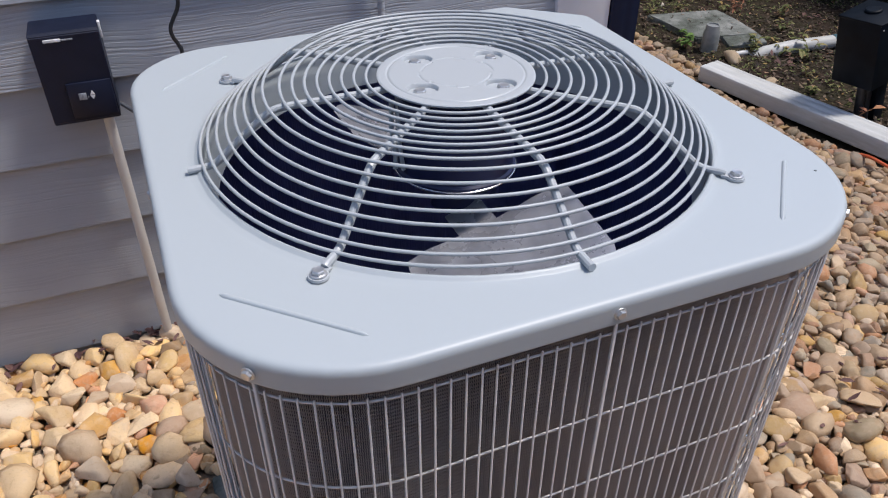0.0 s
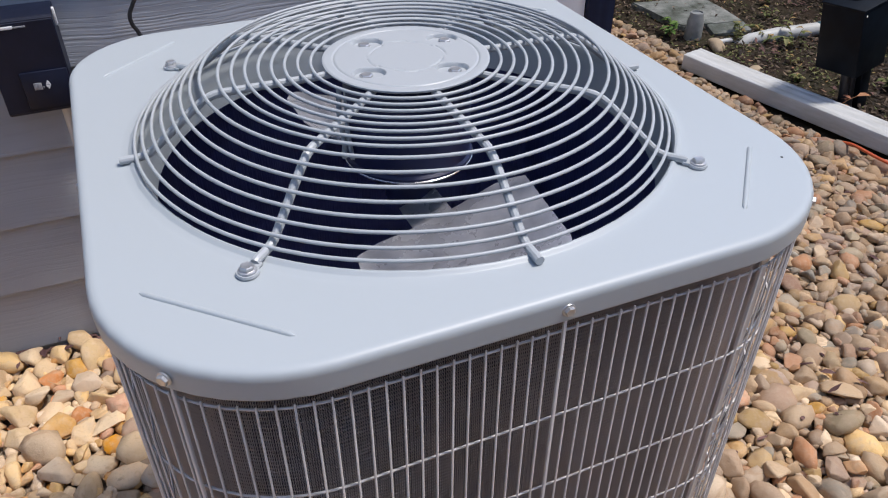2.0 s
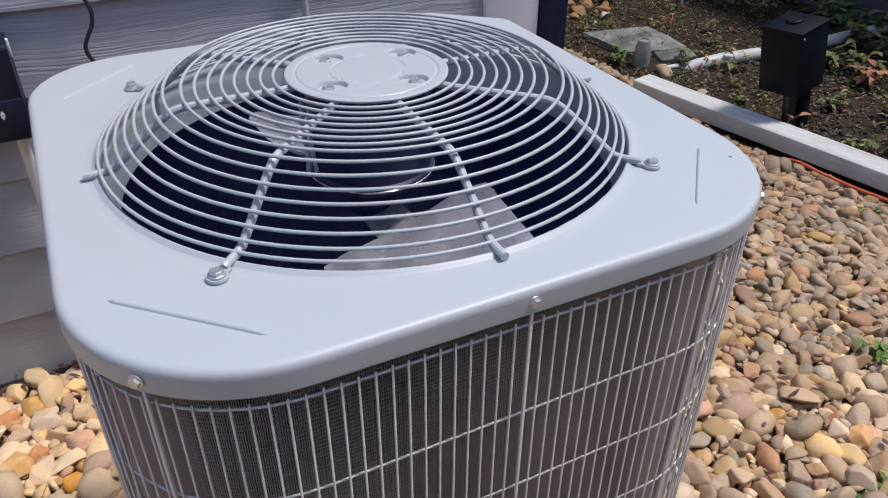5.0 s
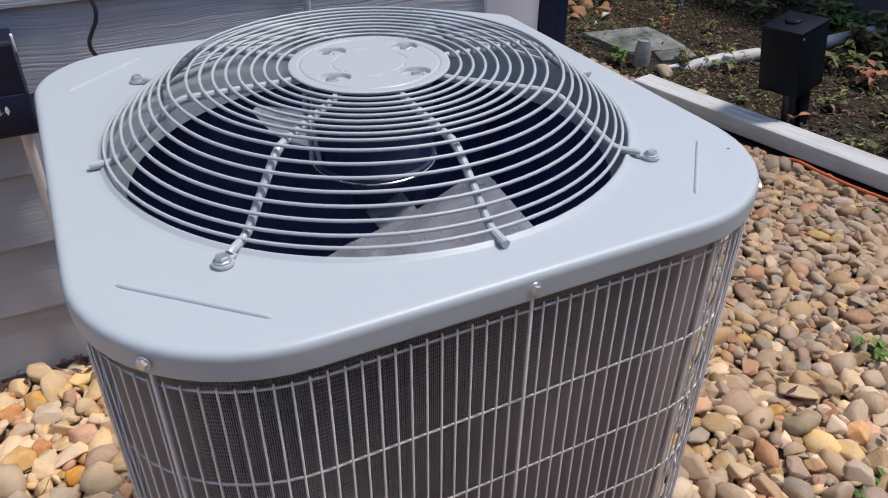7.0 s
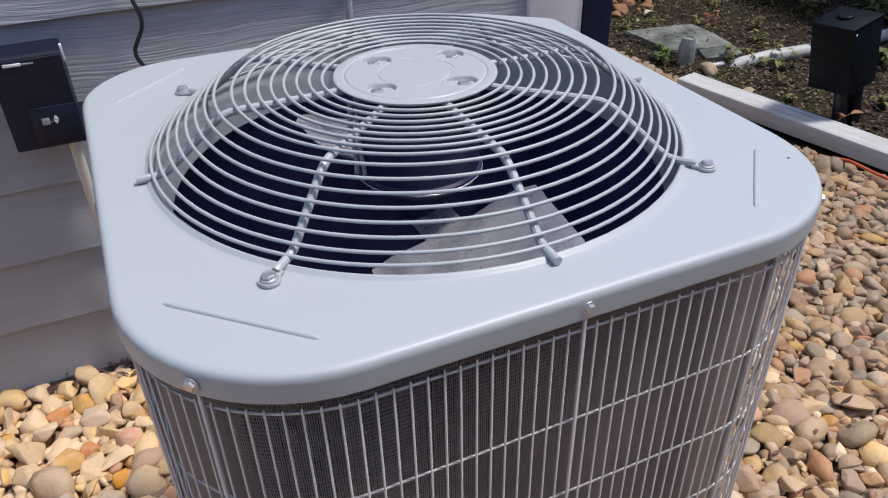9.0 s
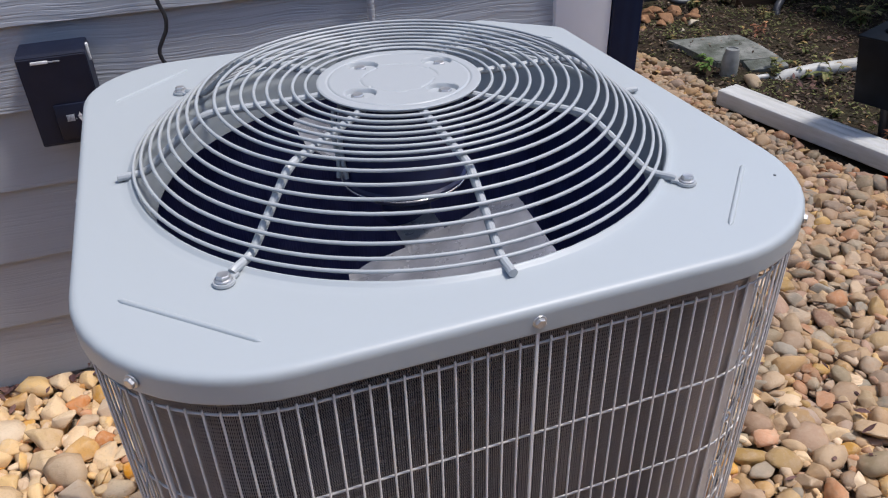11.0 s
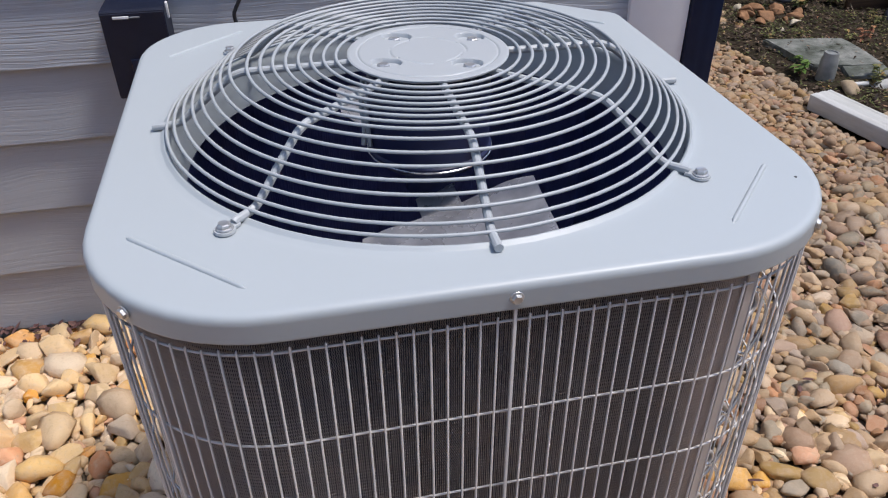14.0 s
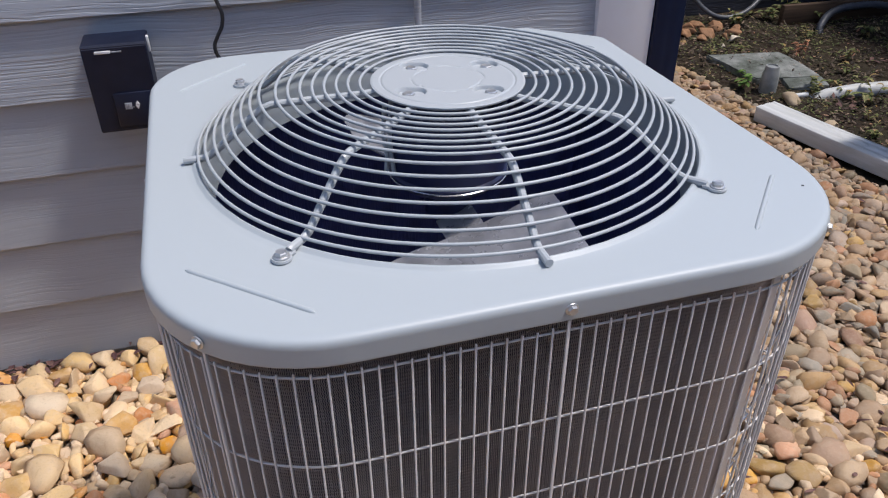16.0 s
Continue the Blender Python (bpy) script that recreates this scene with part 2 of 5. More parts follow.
def pebble_stone(name, stops, from_object):
    """River stone: each stone takes its own tint, with mottling, veins and a dusty skin."""
    m = Mat(name, (0.4, 0.33, 0.25), 0.7)
    # overlay tints scaled down for the mixed and the shade-darkened sets
    overlay_gain = {"mudd": 0.6, "mixe": 0.72}.get(name[:4], 1.0)
    rnd = m.node("ShaderNodeObjectInfo").outputs["Random"] if from_object else m.node("ShaderNodeNewGeometry").outputs["Random Per Island"]
    base = m.ramp(rnd, stops, "CONSTANT")
    other = m.math("FRACT", m.math("MULTIPLY", rnd, 37.7))
    val = m.node("ShaderNodeHueSaturation")
    m.link(m.math("ADD", m.math("MULTIPLY", other, 0.42), 0.8), val.inputs["Value"])
    m.link(m.math("ADD", m.math("MULTIPLY", m.math("FRACT", m.math("MULTIPLY", rnd, 91.3)), 0.4), 0.88), val.inputs["Saturation"])
    m.link(base, val.inputs["Color"])
    pos = "Object"
    mott = m.noise(26, 5, 0.62, kind=pos)
    vein = m.noise(11, 4, 0.5, (1, 1, 3), 1.5, kind=pos)
    c = m.mix(m.ramp(mott, [(0.4, (0, 0, 0)), (0.75, (0.42,) * 3)]), val.outputs[0], tuple(v * overlay_gain for v in (0.66, 0.48, 0.32)))
    blot = m.noise(15, 4, 0.6, kind=pos)
    c = m.mix(m.ramp(blot, [(0.5, (0, 0, 0)), (0.64, (0.5,) * 3)]), c, m.mix(0.55, c, tuple(v * overlay_gain for v in (0.34, 0.22, 0.13))))
    c = m.mix(m.ramp(vein, [(0.54, (0, 0, 0)), (0.61, (0.42,) * 3), (0.68, (0, 0, 0))]), c, (0.36, 0.2, 0.09))
    spots = m.noise(190, 4, 0.7, kind=pos)
    c = m.mix(m.ramp(spots, [(0.56, (0, 0, 0)), (0.75, (0.35,) * 3)]), c, (0.2, 0.12, 0.07))
    skin = m.noise(60, 5, 0.7, kind=pos)
    c = m.mix(m.ramp(skin, [(0.48, (0, 0, 0)), (0.72, (0.34,) * 3)]), c, tuple(v * overlay_gain for v in (0.72, 0.57, 0.42)))
    m.color(c).rough(mott, 0.58, 0.8).bump(m.noise(120, 5, 0.7, kind=pos), 0.8, 0.0026).bump(mott, 0.3, 0.004)
    return m.m


WARM = [(0.0, (0.7, 0.51, 0.29)), (0.15, (0.63, 0.39, 0.17)), (0.26, (0.78, 0.61, 0.41)), (0.44, (0.6, 0.31, 0.11)), (0.51, (0.69, 0.49, 0.27)),
        (0.67, (0.61, 0.32, 0.185)), (0.76, (0.74, 0.56, 0.37)), (0.93, (0.54, 0.41, 0.28))]
MIXED = [(0.0, (0.436, 0.304, 0.18)), (0.17, (0.378, 0.262, 0.167)), (0.28, (0.514, 0.388, 0.261)), (0.39, (0.335, 0.257, 0.194)), (0.46, (0.436, 0.299, 0.144)), (0.55, (0.349, 0.29, 0.203)),
         (0.62, (0.436, 0.252, 0.162)), (0.7, (0.398, 0.285, 0.211)), (0.79, (0.306, 0.262, 0.203)), (0.84, (0.466, 0.337, 0.211)), (0.93, (0.398, 0.21, 0.117)), (0.965, (0.291, 0.266, 0.211))]
# MIXED darkened: dimmer light on the far gravel put into stone colour
SHADED = [(p, (r * 0.72, g * 0.7, b * 0.69)) for p, (r, g, b) in MIXED]
MIXED = [(p, (r * 0.95, g * 0.94, b * 0.93)) for p, (r, g, b) in MIXED]
KINDS = [("mixed", MIXED), ("warm", WARM), ("muddy", SHADED)]
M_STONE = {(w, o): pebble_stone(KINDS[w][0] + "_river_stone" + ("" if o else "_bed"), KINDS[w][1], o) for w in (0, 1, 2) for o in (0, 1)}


def rock_mat(name, lo, hi):
    m = Mat(name, lo, 0.8)
    n = m.noise(24, 6, 0.65)
    m.color(m.mix(m.ramp(m.noise(150, 4, 0.7), [(0.5, (0, 0, 0)), (0.75, (0.4,) * 3)]), m.ramp(n, [(0.32, lo), (0.68, hi)]), tuple(v * 0.5 for v in lo)))
    return m.bump(m.noise(90, 5, 0.65), 0.5, 0.003).m


M_RUST = rock_mat("rust_rock", (0.204, 0.102, 0.048), (0.36, 0.192, 0.096))
M_PALE = rock_mat("cream_rock", (0.432, 0.372, 0.276), (0.624, 0.552, 0.432))
M_TANROCK = rock_mat("tan_rock", (0.33, 0.25, 0.16), (0.45, 0.35, 0.24))


def leaf_mat(name, stops):
    m = Mat(name, stops[0][1], 0.7, Specular_IOR_Level=0.2)
    rnd = m.node("ShaderNodeNewGeometry").outputs["Random Per Island"]
    c = m.ramp(rnd, stops)
    return m.color(m.mix(m.ramp(m.noise(80, 3), [(0.4, (0, 0, 0)), (0.7, (0.5,) * 3)]), c, tuple(v * 0.55 for v in stops[0][1]))).m


M_LEAF = leaf_mat("weed_leaf", [(0.0, (0.06, 0.12, 0.025)), (0.5, (0.1, 0.18, 0.04)), (1.0, (0.16, 0.25, 0.06))])
M_WEED = leaf_mat("pale_weed_leaf", [(0.0, (0.072, 0.101, 0.0317)), (0.55, (0.13, 0.144, 0.0504)), (0.9, (0.245, 0.23, 0.101)), (1.0, (0.374, 0.216, 0.0864))])
M_LITTER = leaf_mat("dry_leaf", [(0.0, (0.0429, 0.0315, 0.0243)), (0.3, (0.0257, 0.02, 0.0157)), (0.55, (0.0786, 0.0572, 0.0429)), (0.85, (0.157, 0.114, 0.0829)), (0.96, (0.286, 0.207, 0.143)), (1.0, (0.372, 0.172, 0.1))])
M_AUTUMN = leaf_mat("rust_dry_leaf", [(0.0, (0.208, 0.08, 0.048)), (0.6, (0.352, 0.152, 0.088)), (1.0, (0.48, 0.256, 0.128))])
M_PLUM = leaf_mat("plum_dry_leaf", [(0.0, (0.09, 0.045, 0.045)), (0.6, (0.16, 0.09, 0.08)), (1.0, (0.2, 0.11, 0.09))])
M_STRAW = leaf_mat("dry_grass", [(0.0, (0.04, 0.0329, 0.0229)), (0.5, (0.0286, 0.0343, 0.0172)), (0.88, (0.0715, 0.0601, 0.04)), (1.0, (0.286, 0.236, 0.164))])

_m = Mat("orange_cord_jacket", (0.55, 0.1, 0.03), 0.45)
_m.color(_m.ramp(_m.noise(30, 4), [(0.3, (0.45, 0.075, 0.025)), (0.7, (0.6, 0.13, 0.04))]))
M_ORANGE = _m.m
_m = Mat("weathered_board", (0.2, 0.12, 0.06), 0.75)
_n = _m.noise(18, 6, 0.65, (0.15, 1, 3))
_m.color(_m.ramp(_n, [(0.3, (0.05, 0.028, 0.016)), (0.6, (0.1, 0.058, 0.032)), (0.8, (0.15, 0.09, 0.05))])).bump(_n, 0.4, 0.002)
M_BOARD = _m.m
_m = Mat("grey_hose_jacket", (0.07, 0.075, 0.09), 0.45)
_m.color(_m.ramp(_m.noise(20, 4), [(0.3, (0.045, 0.05, 0.062)), (0.7, (0.085, 0.092, 0.11))]))
M_HOSE = _m.m
_m = Mat("cloudy_plastic", (0.399, 0.412, 0.439), 0.35)
_m.color(_m.ramp(_m.noise(15, 5), [(0.3, (0.173, 0.186, 0.186)), (0.7, (0.332, 0.346, 0.346))]))
M_CLOUDY = _m.m
_m = Mat("teal_primer", (0.02, 0.1, 0.14), 0.5)
_m.color(_m.ramp(_m.noise(30, 4), [(0.3, (0.008, 0.05, 0.08)), (0.7, (0.03, 0.13, 0.17))]))
M_TEAL = _m.m
_m = Mat("pvc_conduit", (0.62, 0.6, 0.56), 0.4)
_m.color(_m.mix(_m.ramp(_m.noise(6, 6, 0.6, (1, 1, 0.3)), [(0.4, (0, 0, 0)), (0.75, (0.7,) * 3)]), (0.62, 0.6, 0.56), (0.42, 0.37, 0.31)))
M_PVC = _m.m


# ---- mesh helpers ----
def mesh_of(name, verts, faces, mats, smooth=True, slots=None):
    me = bpy.data.meshes.new(name)
    me.from_pydata([tuple(v) for v in verts], [], [tuple(f) for f in faces])
    for m in mats if isinstance(mats, (list, tuple)) else [mats]:
        me.materials.append(m)
    me.shade_smooth() if smooth else me.shade_flat()
    if slots is not None:
        me.polygons.foreach_set("material_index", slots)
    me.update()
    return me


def part(name, bm, material, parent=None, label="", smooth_angle=35):
    """Links a bmesh as one mesh object, under parent where there is one."""
    bmesh.ops.recalc_face_normals(bm, faces=bm.faces)
    me = bpy.data.meshes.new(name)
    bm.to_mesh(me)
    bm.free()
    me.materials.append(material)
    me.shade_smooth()
    if smooth_angle:
        me.set_sharp_from_angle(angle=radians(smooth_angle))
    ob = new(name, me)
    if parent:
        ob.parent = parent
    if label:
        ob["label"] = label
    return ob


def thing(name, x, y, z, label, category, group="", kind="", turn=0.0):
    ob = new(name)
    ob.empty_display_size = 0.05
    ob.matrix_basis = pose(x, y, z, 0, 0, turn)
    return tagged(ob, label, category, group, kind)


def box(bm, x0, x1, y0, y1, z0, z1, bevel=0.0, segments=2):
    made = bmesh.ops.create_cube(bm, size=1, matrix=Matrix.Translation(((x0 + x1) / 2, (y0 + y1) / 2, (z0 + z1) / 2)) @ Matrix.Diagonal((x1 - x0, y1 - y0, z1 - z0, 1)))
    if bevel:
        edges = list({e for v in made["verts"] for e in v.link_edges})
        bmesh.ops.bevel(bm, geom=edges, offset=bevel, segments=segments, profile=0.5, affect="EDGES")
    return bm


def lathe(bm, profile, n=32, at=(0, 0, 0), m=None):
    """Turns (radius, height) pairs round the z axis. Ends of radius 0 close."""
    m = m or Matrix.Translation(at)
    loops = []
    for r, z in profile:
        if r < 1e-6:
            loops.append([bm.verts.new(m @ Vector((0, 0, z)))])
        else:
            loops.append([bm.verts.new(m @ Vector((r * math.cos(2 * math.pi * k / n), r * math.sin(2 * math.pi * k / n), z))) for k in range(n)])
    for a, b in zip(loops, loops[1:]):
        for k in range(n):
            j = (k + 1) % n
            if len(a) == 1 and len(b) > 1:
                bm.faces.new((a[0], b[k], b[j]))
            elif len(b) == 1 and len(a) > 1:
                bm.faces.new((a[j], a[k], b[0]))
            elif len(a) > 1:
                bm.faces.new((a[k], a[j], b[j], b[k]))
    return bm


def tube(bm, pts, r, seg=8, closed=False, caps=True):
    """A round bar along points; r is one radius or one for each point."""
    pts = [Vector(p) for p in pts]
    n = len(pts)
    rad = r if isinstance(r, (list, tuple)) else [r] * n
    loops, side = [], None
    for i, p in enumerate(pts):
        a = pts[(i - 1) % n] if closed or i else pts[0]
        b = pts[(i + 1) % n] if closed or i < n - 1 else pts[-1]
        d = (b - a).normalized()
        if side is None:
            side = d.orthogonal().normalized()
        side = (side - d * side.dot(d)).normalized()
        up = d.cross(side)
        loops.append([bm.verts.new(p + rad[i] * (math.cos(2 * math.pi * k / seg) * side + math.sin(2 * math.pi * k / seg) * up)) for k in range(seg)])
    for i in range(n if closed else n - 1):
        a, b = loops[i], loops[(i + 1) % n]
        for k in range(seg):
            bm.faces.new((a[k], a[(k + 1) % seg], b[(k + 1) % seg], b[k]))
    if caps and not closed:
        bm.faces.new(loops[0][::-1])
        bm.faces.new(loops[-1])
    return bm


def smooth_path(pts, steps=8):
    """A Catmull-Rom curve through the points."""
    p = [Vector(q) for q in pts]
    p = [2 * p[0] - p[1], *p, 2 * p[-1] - p[-2]]
    out = []
    for a, b, c, d in zip(p, p[1:], p[2:], p[3:]):
        for k in range(steps):
            t = k / steps
            out.append(0.5 * (2 * b + (c - a) * t + (2 * a - 5 * b + 4 * c - d) * t * t + (3 * b - a - 3 * c + d) * t ** 3))
    return out + [p[-2]]


# ---- ground ----
def ground_height(x, y):
    """Soil level: a little higher in the planting bed beyond the border."""
    s = min(1, max(0, (x - (2.35 - 0.165 * (y - 1.2))) / 0.25))
    return -0.036 + 0.032 * s + 0.012 * noise.noise(Vector((x * 1.3, y * 1.3, 0))) * (0.3 + s) + 0.01 * noise.noise(Vector((x * 6, y * 6, 3))) * s


def build_ground():
    inner = np.linspace(-3.0, 6.0, 121)
    xs = np.concatenate([[-400, -60, -12, -6], inner, [9, 15, 60, 400]])
    ys = np.concatenate([[-400, -60, -12, -6], np.linspace(-3, 5, 108), [8, 14, 60, 400]])
    verts = [(x, y, ground_height(x, y)) for y in ys for x in xs]
    w = len(xs)
    faces = [(j * w + i, j * w + i + 1, (j + 1) * w + i + 1, (j + 1) * w + i) for j in range(len(ys) - 1) for i in range(w - 1)]
    slots = [1 if -7 < (x := (verts[f[0]][0] + verts[f[2]][0]) / 2) < 2.28 - 0.165 * (verts[f[0]][1] - 1.2) and -7 < verts[f[0]][1] < 3.5 else 0 for f in faces]
    return tagged(new("ground", mesh_of("ground", verts, faces, [M_SOIL, M_GRIT], slots=slots)), "bare dark soil under the gravel and planting bed", "ground", kind="structure")


ground = build_ground()

# ---- the house walls ----
WALL_Y, LAP, LAP_ZERO = 1.06, 0.1965, -0.002


def siding_wall(name, x0, x1, y, top, material, label, gap_x=()):
    """A wall whose outside faces -y, clad in lapped planks, each plank a piece of its own."""
    bm = box(bmesh.new(), x0, x1, y + 0.012, y + 0.16, -0.15, top)
    wall = part(name, bm, material)
    tagged(wall, label, "wall", kind="structure")
    z, row = LAP_ZERO - LAP, 0
    while z < top:
        cuts = sorted([x0, *[g for g in gap_x if x0 < g < x1], x1]) if row % 2 == 0 else [x0, x1]
        for a, b in zip(cuts, cuts[1:]):
            b0 = bmesh.new()
            w, h = (b - a) / 2 - 0.001, LAP + 0.025
            # cross-section: thick butt at the foot, thin top tucked under the next plank
            ring = [(0.010, 0.0), (0.0105, h), (0.007, h), (-0.013, 0.0006), (-0.0122, 0.0)]
            ends = [[b0.verts.new((s * w, q, r)) for q, r in ring] for s in (-1, 1)]
            for k in range(5):
                b0.faces.new((ends[0][k], ends[0][(k + 1) % 5], ends[1][(k + 1) % 5], ends[1][k]))
            b0.faces.new(ends[0][::-1])
            b0.faces.new(ends[1])
            p = part("plank", b0, M_SIDING_WORN if material == M_SIDING and z < 0.7 else material, wall, smooth_angle=20)
            p.location = ((a + b) / 2, y, z)
        z += LAP
        row += 1
    return wall


wall_north = siding_wall("wall_north", -4.2, 0.765, WALL_Y, 2.75, M_SIDING, "blue-grey lapped wood-grain siding wall of the house")


def plain_wall(name, x0, x1, y0, y1, top, material, label):
    return tagged(part(name, box(bmesh.new(), x0, x1, y0, y1, -0.15, top), material), label, "wall", kind="structure")


plain_wall("wall_east", 0.79, 0.925, WALL_Y + 0.165, 3.6, 2.75, M_SIDING, "blue-grey side wall of the house turning the corner")
# unseen wall, added to hold sky light off the unit's front
plain_wall("wall_south", -9.0, 9.0, -3.55, -3.4, 3.2, M_SIDING, "unseen wall added opposite the house to cut sky light")
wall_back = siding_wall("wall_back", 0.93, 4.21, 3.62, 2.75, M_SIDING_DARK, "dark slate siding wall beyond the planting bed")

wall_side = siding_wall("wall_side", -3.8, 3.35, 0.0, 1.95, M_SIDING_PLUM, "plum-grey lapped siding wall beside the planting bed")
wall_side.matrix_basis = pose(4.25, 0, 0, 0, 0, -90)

tagged(part("trim", box(bmesh.new(), 0.762, 0.941, 1.036, 1.20, -0.12, 2.75, 0.003), M_TRIM), "white painted corner board at the end of the siding", "trim", kind="structure")


def downspout():
    t = thing("downspout", 0.993, 1.06, -0.02, "dark navy metal downspout beside the white corner board", "downspout")
    bm = bmesh.new()
    # corrugated rectangular section
    n, ring = 40, []
    for k in range(n):
        a = 2 * math.pi * k / n
        c, s = math.cos(a), math.sin(a)
        q = (abs(c) ** 8 + abs(s) ** 8) ** (-1 / 8)
        ring.append((0.049 * q * c * (1 + 0.02 * math.cos(10 * a)), 0.036 * q * s * (1 + 0.03 * math.cos(10 * a))))
    lo, hi = [[bm.verts.new((x, y, z)) for x, y in ring] for z in (0.0, 2.7)]
    for k in range(n):
        bm.faces.new((lo[k], lo[(k + 1) % n], hi[(k + 1) % n], hi[k]))
    bm.faces.new(lo[::-1])
    bm.faces.new(hi)
    part("pipe", bm, M_NAVY, t)
    for z in (0.45, 2.1):
        part("strap", box(bmesh.new(), -0.053, 0.053, -0.04, 0.04, z, z + 0.03, 0.002), M_NAVY, t)
    return t


downspout()


# ---- the air conditioner ----
TOP = 1.06


def rounded(offset, arc=12, side=10):
    """The cabinet's outline, drawn in by offset: three round corners and one cut corner."""
    o = offset
    h, b = 0.397 - o, 0.418 - o
    k = o * 0.41
    w = 0.3935 - o
    corners = [(-w, -h, 0.185), (h, -h, 0.185), (h, 0.318 - k, 0.03), (0.279 - k, b, 0.035), (-w - 0.004, b, 0.142)]
    pts = []
    n = len(corners)
    fillets = []
    for i, (x, y, r) in enumerate(corners):
        r = max(0.006, r - o)
        p, a, c = Vector((x, y)), Vector(corners[i - 1][:2]), Vector(corners[(i + 1) % n][:2])
        u, v = (a - p).normalized(), (c - p).normalized()
        half = u.angle(v) / 2
        t = r / math.tan(half)
        centre = p + (u + v).normalized() * (r / math.sin(half))
        s, e = p + u * t, p + v * t
        a0 = math.atan2(s.y - centre.y, s.x - centre.x)
        a1 = math.atan2(e.y - centre.y, e.x - centre.x)
        while a1 < a0:
            a1 += 2 * math.pi
        fillets.append([(centre.x + r * math.cos(a0 + (a1 - a0) * q / arc), centre.y + r * math.sin(a0 + (a1 - a0) * q / arc)) for q in range(arc + 1)])
    for i, f in enumerate(fillets):
        pts += f
        s, e = Vector(f[-1]), Vector(fillets[(i + 1) % n][0])
        pts += [tuple(s.lerp(e, q / side)) for q in range(1, side)]
    return pts


def walk_along(pts, step, closed=True):
    """Evenly spaced points on an outline, with the outward normal there."""
    p = np.array(pts + [pts[0]]) if closed else np.array(pts)
    seg = np.hypot(*np.diff(p, axis=0).T)
    run = np.concatenate([[0], np.cumsum(seg)])
    n = max(2, round(run[-1] / step))
    out = []
    for s in np.linspace(0, run[-1], n, endpoint=not closed):
        i = min(len(seg) - 1, np.searchsorted(run, s, "right") - 1)
        q = p[i] + (p[i + 1] - p[i]) * ((s - run[i]) / seg[i])
        d = (p[i + 1] - p[i]) / seg[i]
        out.append((q[0], q[1], d[1], -d[0]))
    return out


unit = thing("air_conditioner", 0, 0, 0, "grey outdoor air conditioner condenser with domed wire fan guard", "air conditioner")


def build_cover():
    bm = bmesh.new()
    prof = [(0.004, TOP - 0.0305), (0.0012, TOP - 0.0305), (0.0, TOP - 0.029), (0.0, TOP - 0.0275), (0.0, TOP - 0.0105), (0.0, TOP - 0.0085), (0.0005, TOP - 0.0058), (0.0016, TOP - 0.0034), (0.0034, TOP - 0.0016), (0.0058, TOP - 0.0005), (0.009, TOP), (0.0115, TOP), (0.02, TOP)]
    loops = [[bm.verts.new((x, y, z)) for x, y in rounded(o)] for o, z in prof]
    n = len(loops[0])
    angles = [math.atan2(v.co.y, v.co.x) for v in loops[-1]]
    # the flat sheet, then the rolled rim of the fan opening and its throat
    for r, z in [(0.348, TOP), (0.3395, TOP), (0.3375, TOP + 0.0006), (0.3358, TOP + 0.0026), (0.3333, TOP + 0.0036), (0.331, TOP + 0.0028), (0.3288, TOP - 0.001), (0.3278, TOP - 0.006), (0.3275, TOP - 0.012), (0.3287, TOP - 0.012), (0.3293, TOP - 0.006)]:
        loops.append([bm.verts.new((r * math.cos(a), r * math.sin(a), z)) for a in angles])
    for a, b in zip(loops, loops[1:]):
        for k in range(n):
            j = (k + 1) % n
            bm.faces.new((a[k], a[j], b[j], b[k]))
    beads = []
    # pressed stiffening beads across the corners
    for sx, sy in ((-1, -1), (1, -1), (-1, 1), (1, 1)):
        a, b = Vector((0.3505 * sx, 0.2425 * sy, 0)), Vector((0.2375 * sx, 0.349 * sy, 0))
        if sx < 0 and sy < 0:
            b = Vector((-0.2325, -0.3538, 0))
        if sx > 0 and sy < 0:
            a, b = Vector((0.342, -0.240, 0)), Vector((0.242, -0.347, 0))
        if sy > 0:
            a, b = Vector((0.353 * sx, 0.262 * sy, 0)), Vector((0.242 * sx, 0.362 * sy, 0))
        d = (b - a).normalized()
        q = Vector((-d.y, d.x, 0))
        w, hgt, rows = 0.0031, 0.0036, []
        bead = bmesh.new()
        cuts = 22
        for i in range(cuts + 1):
            p = a.lerp(b, i / cuts)
            e = min(1.0, math.sin(math.pi * i / cuts) * 7) ** 0.5
            rows.append([bead.verts.new((p.x + q.x * w * e * c, p.y + q.y * w * e * c, TOP + 0.0001 + hgt * e * math.sqrt(max(0, 1 - c * c)) * 0.9 - 0.0006)) for c in (-1, -0.8, -0.45, 0, 0.45, 0.8, 1)])
        for r0, r1 in zip(rows, rows[1:]):
            for k in range(6):
                bead.faces.new((r0[k], r0[k + 1], r1[k + 1], r1[k]))
        beads.append(bead)
    bmesh.ops.remove_doubles(bm, verts=bm.verts, dist=0.00005)
    ob = part("top_cover", bm, M_COVER, unit, "light grey enamelled sheet-metal top with rounded corners", 40)
    for b in beads:
        part("stiffening_bead", b, M_COVER, ob, "", 60)
    return ob


cover = build_cover()


def screw_head(r=0.0065, h=0.006):
    """A hexagon head on a round flange, pointing along +z."""
    bm = bmesh.new()
    lathe(bm, [(0, 0), (r * 1.28, 0), (r * 1.32, 0.0006), (r * 1.25, 0.0014), (r * 0.9, 0.002)], 24)
    lathe(bm, [(r, 0.0018), (r, h * 0.85), (r * 0.86, h), (r * 0.45, h * 0.93), (0, h * 0.92)], 6)
    return bm


_screws = {}


